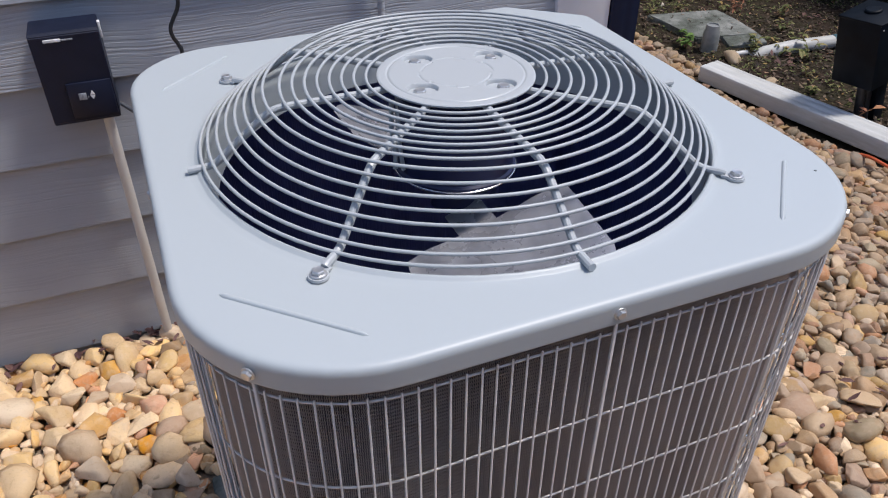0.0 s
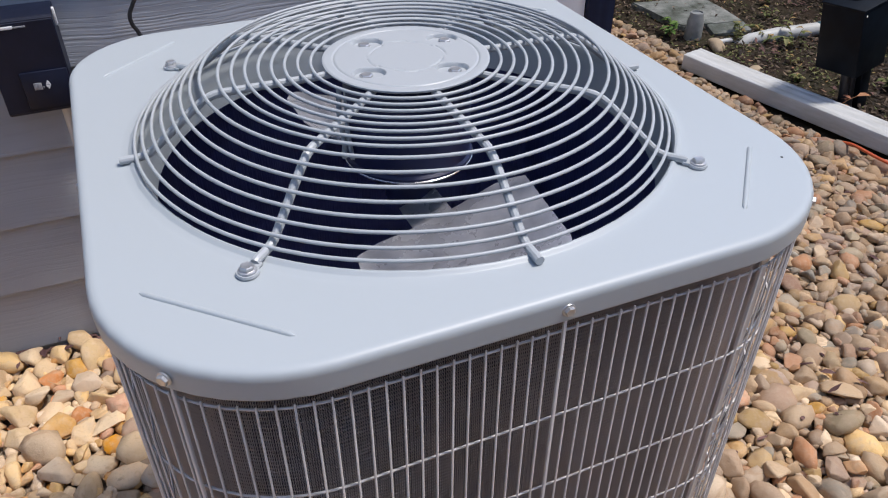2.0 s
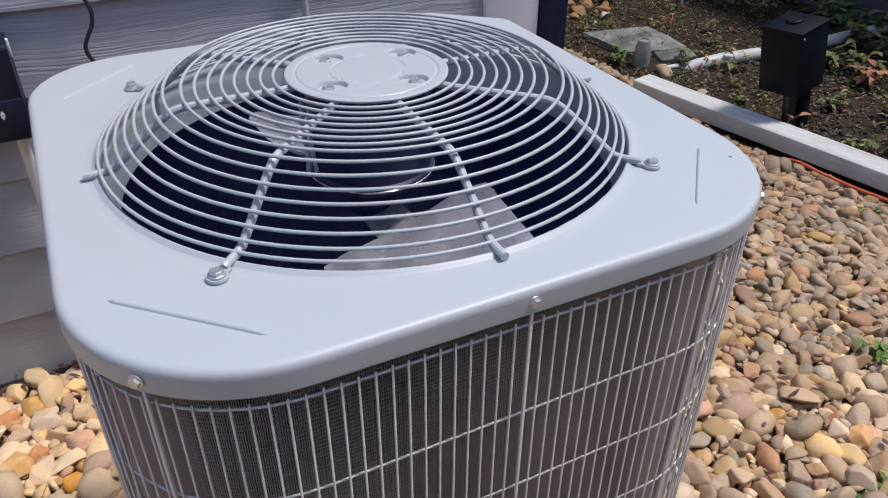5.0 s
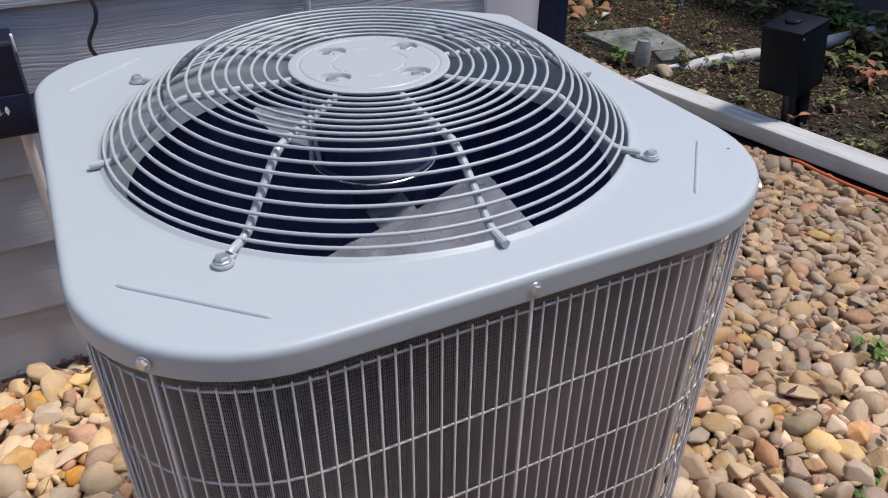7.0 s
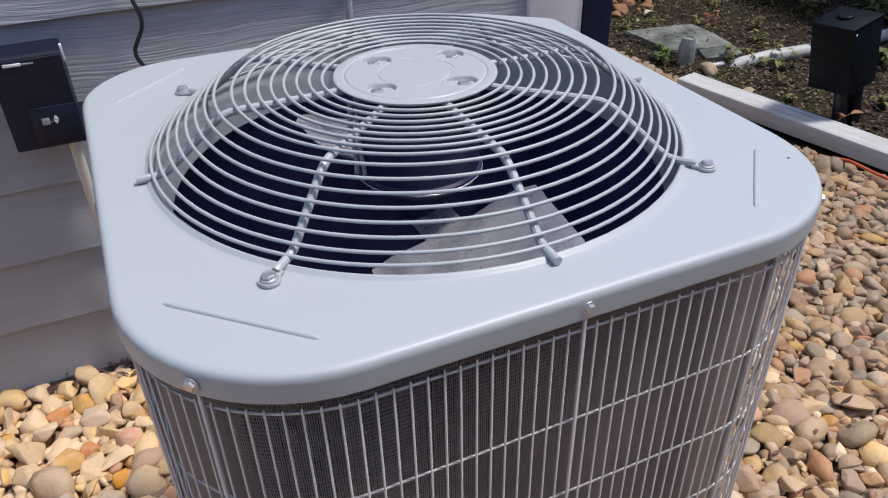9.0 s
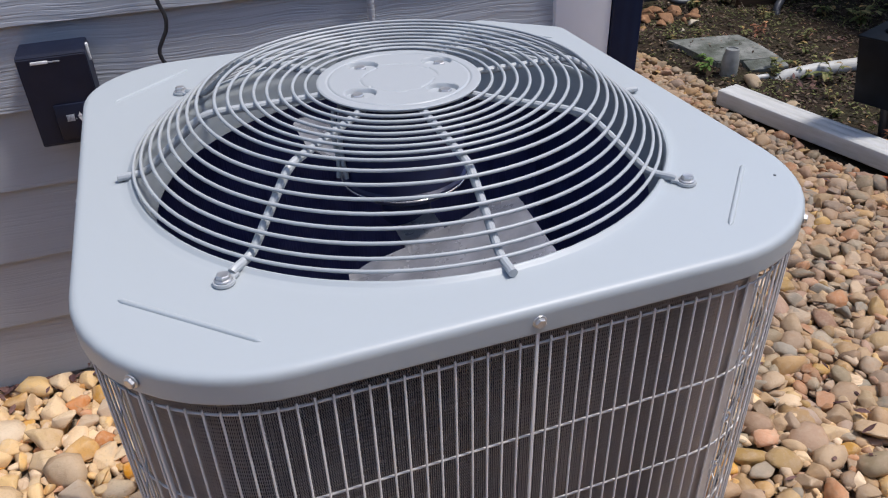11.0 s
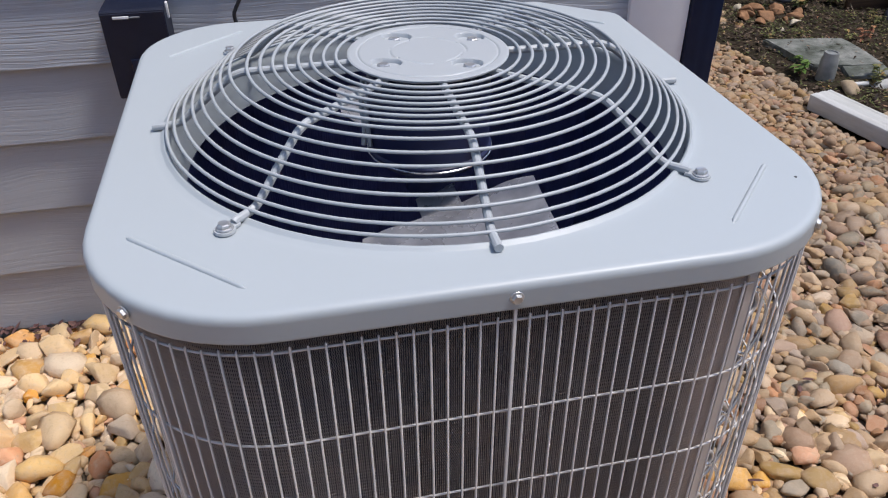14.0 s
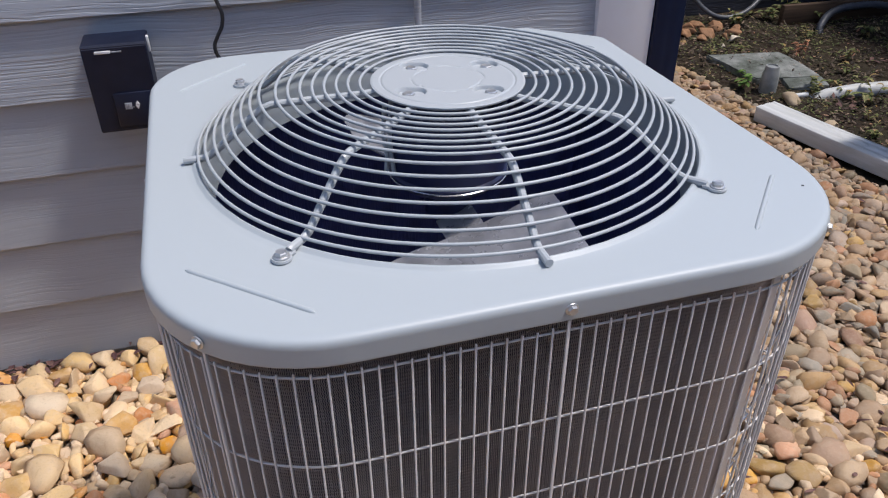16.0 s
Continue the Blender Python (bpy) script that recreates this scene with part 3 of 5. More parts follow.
def add_screw(p, normal, parent, label="zinc hexagon-head screw", size=1.0, mat=M_ZINC):
    turn = Vector(normal).to_track_quat("Z", "Y").to_matrix().to_4x4()
    if mat.name not in _screws:
        ob = part("screw", screw_head(), mat, parent, label, 25)
        _screws[mat.name] = ob.data
    else:
        ob = new("screw", _screws[mat.name])
        ob.parent = parent
        ob["label"] = label
    ob.matrix_basis = Matrix.Translation(p) @ turn @ Matrix.Rotation(random.uniform(0, 1), 4, "Z") @ Matrix.Scale(size, 4)
    return ob


S2 = math.sqrt(0.5)
for p, nrm in [((0.004, -0.3965, TOP - 0.0165), (0, -1, 0)), ((-0.393, -0.002, TOP - 0.0165), (-1, 0, 0)), ((0.3965, 0.0, TOP - 0.0165), (1, 0, 0)), ((-0.3423, -0.3423, TOP - 0.0165), (-S2, -S2, 0)),
               ((0.3423, -0.3423, TOP - 0.0165), (S2, -S2, 0)), ((-0.356, 0.3765, TOP - 0.0165), (-S2, S2, 0)), ((0.0, 0.4175, TOP - 0.0165), (0, 1, 0))]:
    add_screw(p, nrm, cover, size=0.82)


part("fan_throat", lathe(bmesh.new(), [(0.3272, TOP - 0.008), (0.322, TOP - 0.03), (0.319, TOP - 0.066), (0.3205, TOP - 0.066), (0.3236, TOP - 0.03), (0.3272, TOP - 0.009)], 96), M_COVER, unit, "grey enamelled throat ring of the fan opening", 60)

# wire fan guard: concentric rings on eight bent spokes
RINGS = [(0.1155 + 0.01544 * k, TOP + 0.0735) for k in range(8)] + [(0.2436 + 0.0118 * k - 0.0022 * (k == 7), TOP + 0.0722 - 0.0092 * k + 0.0014 * (k == 7)) for k in range(8)]
guard = new("fan_guard")
guard.parent = unit
guard["label"] = "domed grey wire fan guard"
guard.empty_display_size = 0.05
for k, (r, z) in enumerate(RINGS):
    n = 96
    off = 0.0025 * max(0, k - 7) / 8
    r += off
    ring = part("ring", tube(bmesh.new(), [(r * math.cos(2 * math.pi * i / n) - off, r * math.sin(2 * math.pi * i / n) + off, z) for i in range(n)], 0.0021, 8, closed=True), M_GUARD, guard, smooth_angle=0)


def build_spoke(foot):
    flat = TOP + 0.0668
    pts = [(0.088, 0, flat + 0.0015), (0.12, 0, flat), (0.18, 0, flat), (0.222, 0, flat - 0.0002), (0.236, 0, flat - 0.0022), (0.25, 0, TOP + 0.0575), (0.28, 0, TOP + 0.0345), (0.308, 0, TOP + 0.0125), (0.317, 0, TOP + 0.0075), (0.326, 0, TOP + 0.0058)]
    bm = bmesh.new()
    if foot:
        pts += [(0.334, 0, TOP + 0.0056), (0.343, 0, TOP + 0.0055), (0.347, 0, TOP + 0.0045)]
        tube(bm, smooth_path(pts, 4), 0.0047, 10)
        # flattened eye under the screw
        lathe(bm, [(0, TOP + 0.0005), (0.0105, TOP + 0.0005), (0.0112, TOP + 0.002), (0.0105, TOP + 0.0042), (0, TOP + 0.0044)], 24, (0.3595, 0, 0))
        box(bm, 0.343, 0.357, -0.0062, 0.0062, TOP + 0.0006, TOP + 0.0046, 0.0012)
    else:
        pts += [(0.336, 0, TOP + 0.0056), (0.3475, 0, TOP + 0.0055)]
        tube(bm, smooth_path(pts, 4), 0.0047, 10)
    return bm


eye = part("spoke", build_spoke(True), M_GUARD, guard, "spoke with a flattened screw eye")
plain = part("spoke", build_spoke(False), M_GUARD, guard, "plain spoke resting on the cover")
for k in range(8):
    a = radians(-135 + 45 * k)
    src = eye if k % 2 == 0 else plain
    ob = src if k < 2 else new("spoke", src.data)
    ob.parent = guard
    ob["label"] = src["label"]
    reach = 1.02 if k == 6 else 1.0
    ob.matrix_basis = Matrix.Rotation(a, 4, "Z") @ Matrix.Diagonal((reach, 1, 1, 1))
    if k % 2 == 0:
        p = Vector((0.3595 * reach * math.cos(a), 0.3595 * reach * math.sin(a), TOP + 0.0044))
        add_screw(p, (0, 0, 1), guard, size=1.05)

# hub plate with four bolt pockets
BOLTS = [((-0.034, 0.060), 1), ((0.066, 0.036), -1), ((-0.061, -0.030), 1), ((0.041, -0.055), -1)]
AXIS = Vector((0.93, -0.36))


def build_hub():
    def pocket(x, y):
        d = 9.0
        for (bx, by), s in BOLTS:
            a = Vector((bx, by)) - AXIS * s * 0.002
            q = Vector((x, y)) - a
            t = min(1, max(0, q.dot(AXIS * s) / 0.011))
            d = min(d, (q - AXIS * s * 0.011 * t).length)
        return d

    bm = bmesh.new()
    n, radii = 280, [0.0] + [0.001 * k for k in range(1, 100)] + [0.1005, 0.1018, 0.1018]
    prev = None
    for i, r in enumerate(radii):
        loop = []
        for k in range(n if r else 1):
            a = 2 * math.pi * k / n
            x, y = r * math.cos(a), r * math.sin(a)
            z = TOP + 0.0757 - 0.0013 * math.exp(-(((r - 0.0885) / 0.0014) ** 2))
            inner = 0.0445 + 0.0035 * (math.cos(4 * a) > 0.1)
            z -= 0.0012 * math.exp(-(((r - inner) / 0.0014) ** 2)) * (0.35 + 0.65 * (math.sin(6 * a + 0.6) > -0.35))
            d = pocket(x, y)
            s = min(1, max(0, (0.0148 - d) / 0.005))
            z -= 0.0092 * s * s * (3 - 2 * s)
            if i >= len(radii) - 3:
                z = TOP + (0.0755, 0.0748, 0.0732)[i - len(radii) + 3]
            loop.append(bm.verts.new((x, y, z)))
        if prev:
            for k in range(n):
                j = (k + 1) % n
                bm.faces.new((prev[0], loop[k], loop[j]) if len(prev) == 1 else (prev[k], prev[j], loop[j], loop[k]))
        prev = loop
    base = [bm.verts.new((v.co.x * 0.965, v.co.y * 0.965, TOP + 0.0705)) for v in prev]
    for k in range(n):
        bm.faces.new((prev[k], prev[(k + 1) % n], base[(k + 1) % n], base[k]))
    bm.faces.new(base[::-1])
    return bm


hub = part("hub_plate", build_hub(), M_GUARD, guard, "pressed round plate in the middle of the guard", 32)
for (bx, by), s in BOLTS:
    add_screw((bx, by, TOP + 0.0668), (0, 0, 1), guard, "zinc motor bolt in its pocket", 1.22)

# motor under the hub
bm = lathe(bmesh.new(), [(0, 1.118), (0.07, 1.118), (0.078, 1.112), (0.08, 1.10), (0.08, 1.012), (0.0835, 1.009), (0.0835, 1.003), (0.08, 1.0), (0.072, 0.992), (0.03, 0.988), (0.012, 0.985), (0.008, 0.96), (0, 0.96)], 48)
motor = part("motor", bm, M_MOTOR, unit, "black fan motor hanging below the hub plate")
# bright ring added as the light along the motor's lower edge
part("edge_highlight", lathe(bmesh.new(), [(0.0838, 1.0035), (0.0846, 1.004), (0.0846, 1.0055), (0.0838, 1.006)], 64), M_TUBE, motor, "thin bright ring drawn as the lit edge of the motor")
bm = bmesh.new()
tube(bm, smooth_path([(-0.082, 0.02, 1.10), (-0.088, 0.006, 1.07), (-0.087, -0.004, 1.04), (-0.09, -0.01, 1.018)], 5), 0.0035, 8)
tube(bm, smooth_path([(-0.078, 0.004, 1.10), (-0.084, -0.012, 1.06), (-0.082, -0.02, 1.02)], 5), 0.003, 8)
part("lead", bm, M_GUARD, motor, "two pale motor leads")

# two-bladed fan below the motor
fan = new("fan")
fan.parent = unit
fan["label"] = "two-bladed aluminium fan at rest"
fan.empty_display_size = 0.05
FAN_TURN = -90.0


def build_blade():
    """A broad paddle with rounded outer corners, steeply pitched, cupped, with a lip along its low edge."""
    bm = bmesh.new()
    nu, nv, skins = 28, 18, []
    for side in (0.0, -0.0014):
        grid = []
        for i in range(nu + 1):
            u = -1 + 2 * i / nu
            w = 0.108 * u
            e = max(0.0, abs(u) - 0.62) / 0.38
            tip = math.sqrt(0.3 ** 2 - w * w) - 0.042 * e ** 3
            root = 0.078 + 0.02 * e ** 2 + 0.012 * (u + 1)
            row = []
            for j in range(nv + 1):
                v = j / nv
                x = root + (tip - root) * v
                y = w * (1 + 0.1 * v) - 0.012 * v
                z = 0.966 + y * (0.4 - 0.1 * v) - 0.012 * (1 - u * u) - 0.004 * v
                z += 0.006 * max(0.0, -u - 0.86) / 0.14
                z += 0.0022 * math.exp(-(((v - 0.16) / 0.03) ** 2)) + 0.0016 * math.exp(-(((v - 0.8) / 0.02) ** 2)) * (abs(u) < 0.5)
                row.append(bm.verts.new((x, y, z + side)))
            grid.append(row)
        skins.append(grid)
    top, low = skins
    for g in skins:
        for i in range(nu):
            for j in range(nv):
                bm.faces.new((g[i][j], g[i + 1][j], g[i + 1][j + 1], g[i][j + 1]))
    rim = lambda g: [g[i][0] for i in range(nu)] + [g[nu][j] for j in range(nv)] + [g[i][nv] for i in range(nu, 0, -1)] + [g[0][j] for j in range(nv, 0, -1)]
    a, b = rim(top), rim(low)
    for k in range(len(a)):
        j = (k + 1) % len(a)
        bm.faces.new((a[k], a[j], b[j], b[k]))
    return bm


blade = part("blade", build_blade(), M_BLADE, fan, "broad mill-finish aluminium blade", 40)
blade.matrix_basis = Matrix.Rotation(radians(FAN_TURN), 4, "Z")
other = new("blade", blade.data)
other.parent = fan
other["label"] = blade["label"]
other.matrix_basis = Matrix.Rotation(radians(FAN_TURN + 180), 4, "Z")
part("spider", lathe(bmesh.new(), [(0, 0.972), (0.03, 0.972), (0.034, 0.966), (0.034, 0.94), (0.02, 0.93), (0, 0.93)], 32), M_MOTOR, fan, "dark steel hub of the fan")
for s in (0, 180):
    arm = part("blade_arm", box(bmesh.new(), 0.028, 0.125, -0.028, 0.028, -0.0015, 0.0015, 0.001), M_BLADE, fan, "pale metal arm under the blade root")
    arm.matrix_basis = Matrix.Rotation(radians(FAN_TURN + s), 4, "Z") @ pose(0, 0, 0.946, 20)

# coil: a folded wall of fins on three sides and a half, open at the front corner
FRONT_END, SIDE_START = 0.268, -0.1


def coil_path(offset):
    """From the cut corner's side round the back and left to the end of the front run."""
    pts = rounded(offset, 16, 24)
    i0 = min(range(len(pts)), key=lambda i: abs(pts[i][0] - FRONT_END) + 5 * (pts[i][1] > -0.3))
    i1 = min(range(len(pts)), key=lambda i: abs(pts[i][1] - SIDE_START) + 5 * (pts[i][0] < 0.3))
    return pts[i1:] + pts[:i0 + 1]


def build_fins():
    path = walk_along(coil_path(0.0205), 0.0022, closed=False)
    fine = np.concatenate([np.linspace(0.07, 0.5, 60), np.linspace(0.5026, 1.016, 205)])
    zig = 0.00042 * np.where(np.arange(len(fine)) % 2 == 0, 1.0, -1.0)
    verts, faces = [], []
    rng = random.Random(4)
    for x, y, nx, ny in path:
        seen = y < 0.05 and x < 0.3
        zs, gs = (fine, zig) if seen else (fine[::264], zig[::264] * 0)
        m = len(zs)
        tx, ty = -ny, nx
        base = len(verts)
        lean = rng.uniform(-0.0002, 0.0002)
        # fins combed askew where the coil bends at the front corner
        bent = 0.75 + 0.9 * math.exp(-(((x + 0.2) / 0.08) ** 2)) * (y < -0.25)
        # fins flared towards the open end to mimic sun where the coil turns
        e = min(1.0, max(0.0, (x - 0.165) / 0.085)) * (y < -0.25)
        w, d = 0.0006 + 0.0005 * e * e, 0.0018 - 0.0011 * e
        for side, depth in ((-w, d), (0.0, 0.0), (w, d)):
            for z, g in zip(zs, gs):
                s = side + g * bent + lean
                verts.append((x + tx * s - nx * depth, y + ty * s - ny * depth, z))
        for c in (0, 1):
            for k in range(m - 1):
                a = base + c * m + k
                faces.append((a, a + m, a + m + 1, a + 1))
    return mesh_of("fin_pack", verts, faces, M_FIN, smooth=False)


coil = new("coil")
coil.parent = unit
coil["label"] = "dark weathered condenser coil behind the wire guard"
coil.empty_display_size = 0.05
fins = new("fin_pack", build_fins())
fins.parent = coil
fins["kind"] = "stuff"
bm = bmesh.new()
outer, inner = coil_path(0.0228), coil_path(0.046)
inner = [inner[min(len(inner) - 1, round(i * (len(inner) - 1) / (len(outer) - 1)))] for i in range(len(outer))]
# core rises above the fins: its dark colour is the shade below the cover
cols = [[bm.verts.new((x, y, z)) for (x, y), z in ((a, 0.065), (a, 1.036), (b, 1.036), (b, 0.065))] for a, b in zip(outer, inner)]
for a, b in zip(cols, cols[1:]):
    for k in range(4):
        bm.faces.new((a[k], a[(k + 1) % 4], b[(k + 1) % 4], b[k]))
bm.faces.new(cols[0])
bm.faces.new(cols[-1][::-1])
part("core", bm, M_COIL, coil, "coil core, coloured dark for the shade between the fins", 30)
# thin liner added to carry the blue interior shade
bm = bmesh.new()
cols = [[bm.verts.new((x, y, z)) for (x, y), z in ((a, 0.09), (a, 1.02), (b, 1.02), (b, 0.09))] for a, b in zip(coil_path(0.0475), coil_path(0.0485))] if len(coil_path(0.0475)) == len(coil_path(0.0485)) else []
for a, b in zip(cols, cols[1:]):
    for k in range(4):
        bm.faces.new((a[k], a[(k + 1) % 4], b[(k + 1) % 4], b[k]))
part("inner_face", bm, M_INNER, coil, "inner face of the coil, tinted with blue interior shade", 30)
# bright end plate and hairpin bends at the open corner
part("end_plate", box(bmesh.new(), 0.009, 0.018, 0.0, 0.0025, 0.07, 1.03), M_PLATE, coil, "pale aluminium end plate").matrix_basis = pose(FRONT_END - 0.024, -0.3792, 0, 0, 0, 3)
_bend = None
for k in range(22):
    if _bend is None:
        arc = [(0.0, 0, 0)] + [(0.006 + 0.028 * math.sin(math.pi * q / 12) ** 1.4, 0, 0.019 - 0.019 * math.cos(math.pi * q / 12)) for q in range(13)] + [(0.0, 0, 0.038)]
        ob = part("hairpin_bend", tube(bmesh.new(), arc, 0.003, 8), M_PLATE, coil, "bright hairpin tube bend", 0)
        _bend = ob.data
    else:
        ob = new("hairpin_bend", _bend)
        ob.parent = coil
        ob["label"] = "bright hairpin tube bend"
    ob.matrix_basis = pose(FRONT_END - 0.002, -0.356, 0.085 + 0.0425 * k, 0, -28 if k % 2 else 24, 26 + 5 * (k % 2))

# longer bright return bends crossing one another in front of the short ones
arc = [(-0.004, 0.0, 0.0)] + [(0.036 * math.sin(math.pi * q / 14) ** 0.9, 0.012 * math.sin(math.pi * q / 14), -0.125 * (q / 14)) for q in range(1, 14)] + [(-0.004, 0.0, -0.125)]
_long = None
for k in range(10):
    if _long is None:
        ob = part("return_bend", tube(bmesh.new(), arc, 0.0026, 8), M_TUBE, coil, "bright long return bend", 0)
        _long = ob.data
    else:
        ob = new("return_bend", _long)
        ob.parent = coil
        ob["label"] = "bright long return bend"
    ob.matrix_basis = pose(FRONT_END - 0.004 + 0.003 * (k % 2), -0.3735, 1.0 - 0.0915 * k, 0, 0, 4 * (k % 2))

# wire guard round the cabinet: upright wires, level wires, flat straps
cage = new("wire_guard")
cage.parent = unit
cage["label"] = "grey coated wire guard round the coil"
cage.empty_display_size = 0.05
WIRE_TOP, WIRE_FOOT = 1.0185, 0.075
_up = part("wire", tube(bmesh.new(), [(0, 0, 0), (0, 0, WIRE_TOP - WIRE_FOOT - 0.001), (0, 0, WIRE_TOP - WIRE_FOOT)], [0.00125, 0.00125, 0.0009], 7), M_WIRE, cage, smooth_angle=60)
first = True
outline = rounded(0.005, 16, 12)
mid = Vector((0.0039, -0.392))
start = min(range(len(outline)), key=lambda i: (Vector(outline[i]) - mid).length if outline[i][0] > mid.x else 9)
outline = [tuple(mid)] + outline[start:] + outline[:start]
for x, y, nx, ny in walk_along(outline, 0.0158)[1:]:
    if y > 0.3 and x > 0.28:
        continue
    ob = _up if first else new("wire", _up.data)
    first = False
    ob.parent = cage
    ob.location = (x + random.uniform(-0.0003, 0.0003), y, WIRE_FOOT + random.uniform(-0.001, 0.001))
for z in (1.0115, 0.892, 0.7765, 0.662, 0.5455, 0.429, 0.3125, 0.196, 0.0815):
    pts = [(x, y, z) for x, y, _, _ in walk_along(rounded(0.0077), 0.02)]
    part("level_wire", tube(bmesh.new(), pts, 0.0014, 6, closed=True), M_WIRE, cage, smooth_angle=0)
for p, a in [((0.0048, -0.3925), 0), ((-0.3388, -0.3388), -45), ((-0.389, 0.0), -90), ((0.3388, -0.3388), 45), ((0.3925, 0.0), 90)]:
    st = part("strap", box(bmesh.new(), -0.0017, 0.0017, -0.0017, 0.0017, 0.07, 1.034, 0.0008), M_WIRE, cage, "flat grey corner strap")
    st.matrix_basis = pose(p[0], p[1], 0, 0, 0, a)

# inner deck, compressor, base pan and feet
bm = bmesh.new()
lo = [bm.verts.new((x, y, 0.045)) for x, y in rounded(0.02)]
for (o, z) in ((0.008, 0.045), (0.006, 0.05), (0.006, 0.078), (0.012, 0.082), (0.05, 0.082)):
    hi = [bm.verts.new((x, y, z)) for x, y in rounded(o)]
    for k in range(len(lo)):
        bm.faces.new((lo[k], lo[(k + 1) % len(lo)], hi[(k + 1) % len(lo)], hi[k]))
    lo = hi
bm.faces.new(lo)
part("base_pan", bm, M_COVER, unit, "grey sheet-metal base pan")
for sx in (-1, 1):
    for sy in (-1, 1):
        part("foot", lathe(bmesh.new(), [(0, -0.008), (0.03, -0.008), (0.028, 0.04), (0.024, 0.05), (0, 0.05)], 20, (0.27 * sx, 0.27 * sy, 0)), M_RUBBER, unit)
bm = lathe(bmesh.new(), [(0, 0.08), (0.1, 0.08), (0.115, 0.1), (0.115, 0.36), (0.1, 0.41), (0.05, 0.44), (0, 0.445)], 40, (-0.03, 0.02, 0))
part("compressor", bm, M_MOTOR, unit, "black compressor shell inside the cabinet")
bm = bmesh.new()
tube(bm, smooth_path([(0.05, -0.02, 0.42), (0.06, -0.03, 0.55), (0.12, -0.05, 0.62), (0.2, -0.04, 0.5), (0.24, 0.06, 0.2)], 8), 0.008, 8)
tube(bm, smooth_path([(-0.02, 0.08, 0.42), (0.0, 0.12, 0.6), (0.1, 0.2, 0.55), (0.2, 0.24, 0.2)], 8), 0.01, 8)
part("refrigerant_line", bm, M_MOTOR, unit, "dark refrigerant lines inside the cabinet")
# service side: cut corner post
part("corner_post", box(bmesh.new(), -0.07, 0.07, -0.006, 0.006, 0.06, 1.032, 0.003), M_COVER, unit, "grey sheet-metal service corner").matrix_basis = pose(0.332, 0.354, 0, 0, 0, -41.5)
# small scratch mark in the enamel
part("chip", lathe(bmesh.new(), [(0, 0.0003), (0.0015, 0.0003), (0.0017, 0), (0, 0)], 10, (0.3575, -0.2755, TOP + 0.0002)), M_RUBBER, cover, "small dark chip in the enamel")
# levelling slab under the feet
pad = tagged(part("pad", box(bmesh.new(), -0.44, 0.44, -0.44, 0.45, -0.09, -0.008, 0.008), M_CONCRETE), "grey concrete pad sunk in the gravel below the unit", "pad", kind="structure")


# ---- on the house wall ----
def disconnect_box():
    t = thing("disconnect_box", -0.516, 1.05, 0.735, "black plastic disconnect box screwed to the siding", "electrical box")
    w, d, h = 0.0735, 0.098, 0.212
    bm = bmesh.new()
    # body: the lid's front leans a little, the top slopes to the front
    sec = [(0.0, -0.01), (-d + 0.006, -0.012), (-d, -0.006), (-d - 0.004, h - 0.014), (-d + 0.002, h - 0.008), (0.0, h - 0.008)]
    ends = [[bm.verts.new((x, y, z)) for y, z in sec] for x in (-w, w - 0.0035)]
    n = len(sec)
    for k in range(n):
        bm.faces.new((ends[0][k], ends[0][(k + 1) % n], ends[1][(k + 1) % n], ends[1][k]))
    bm.faces.new(ends[0][::-1])
    bm.faces.new(ends[1])
    bmesh.ops.bevel(bm, geom=list(bm.edges), offset=0.002, segments=2, affect="EDGES")
    part("body", bm, M_BLACK, t)
    part("lid_panel", box(bmesh.new(), -0.028, w - 0.006, -d - 0.0072, -d - 0.001, 0.004, 0.088, 0.003), M_BLACK, t, "raised lower front panel")
    part("label_plate", box(bmesh.new(), -0.045, -0.01, -d - 0.0075, -d - 0.003, h - 0.027, h - 0.021, 0.0005), M_PRINT, t, "white marking near the top")
    part("label_line", box(bmesh.new(), -0.01, 0.014, -d - 0.0072, -d - 0.003, h - 0.0258, h - 0.0232), M_PRINT_GREY, t, "thin white mark")
    part("symbol_dot", box(bmesh.new(), 0.0115, 0.0145, -d - 0.0095, -d - 0.007, 0.0505, 0.0535, 0.0003), M_PRINT_GREY, t, "tiny grey dot")
    part("symbol", box(bmesh.new(), -0.006, 0.01, -d - 0.0095, -d - 0.007, 0.0475, 0.063, 0.0004), M_PRINT_GREY, t, "small grey square symbol")
    for s in (1, -1):
        bm = bmesh.new()
        tri = [(0.018, 0.0565 + 0.001 * s), (0.028, 0.0565 + 0.001 * s), (0.023, 0.0565 + 0.0105 * s)]
        lo, hi = [[bm.verts.new((x, -d - y, z)) for x, z in tri] for y in (0.007, 0.0095)]
        for k in range(3):
            bm.faces.new((lo[k], lo[(k + 1) % 3], hi[(k + 1) % 3], hi[k]))
        bm.faces.new(hi)
        bm.faces.new(lo[::-1])
        part("arrow", bm, M_PRINT, t, "small white arrow head")
    part("latch", box(bmesh.new(), w - 0.0045, w + 0.001, -0.06, -0.046, h - 0.045, h - 0.008, 0.001), M_PRINT, t, "white tag on the side")
    return t


disconnect_box()

t = thing("conduit", -0.478, 1.018, -0.03, "dirty white plastic conduit running down from the box", "conduit")
part("pipe", tube(bmesh.new(), [(0, 0, 0), (0.0, 0, 0.3), (0, 0, 0.755)], 0.0125, 16), M_PVC, t)

t = thing("wall_conduit", 0.232, 1.034, 0.0, "thin painted conduit fixed upright on the siding", "conduit")
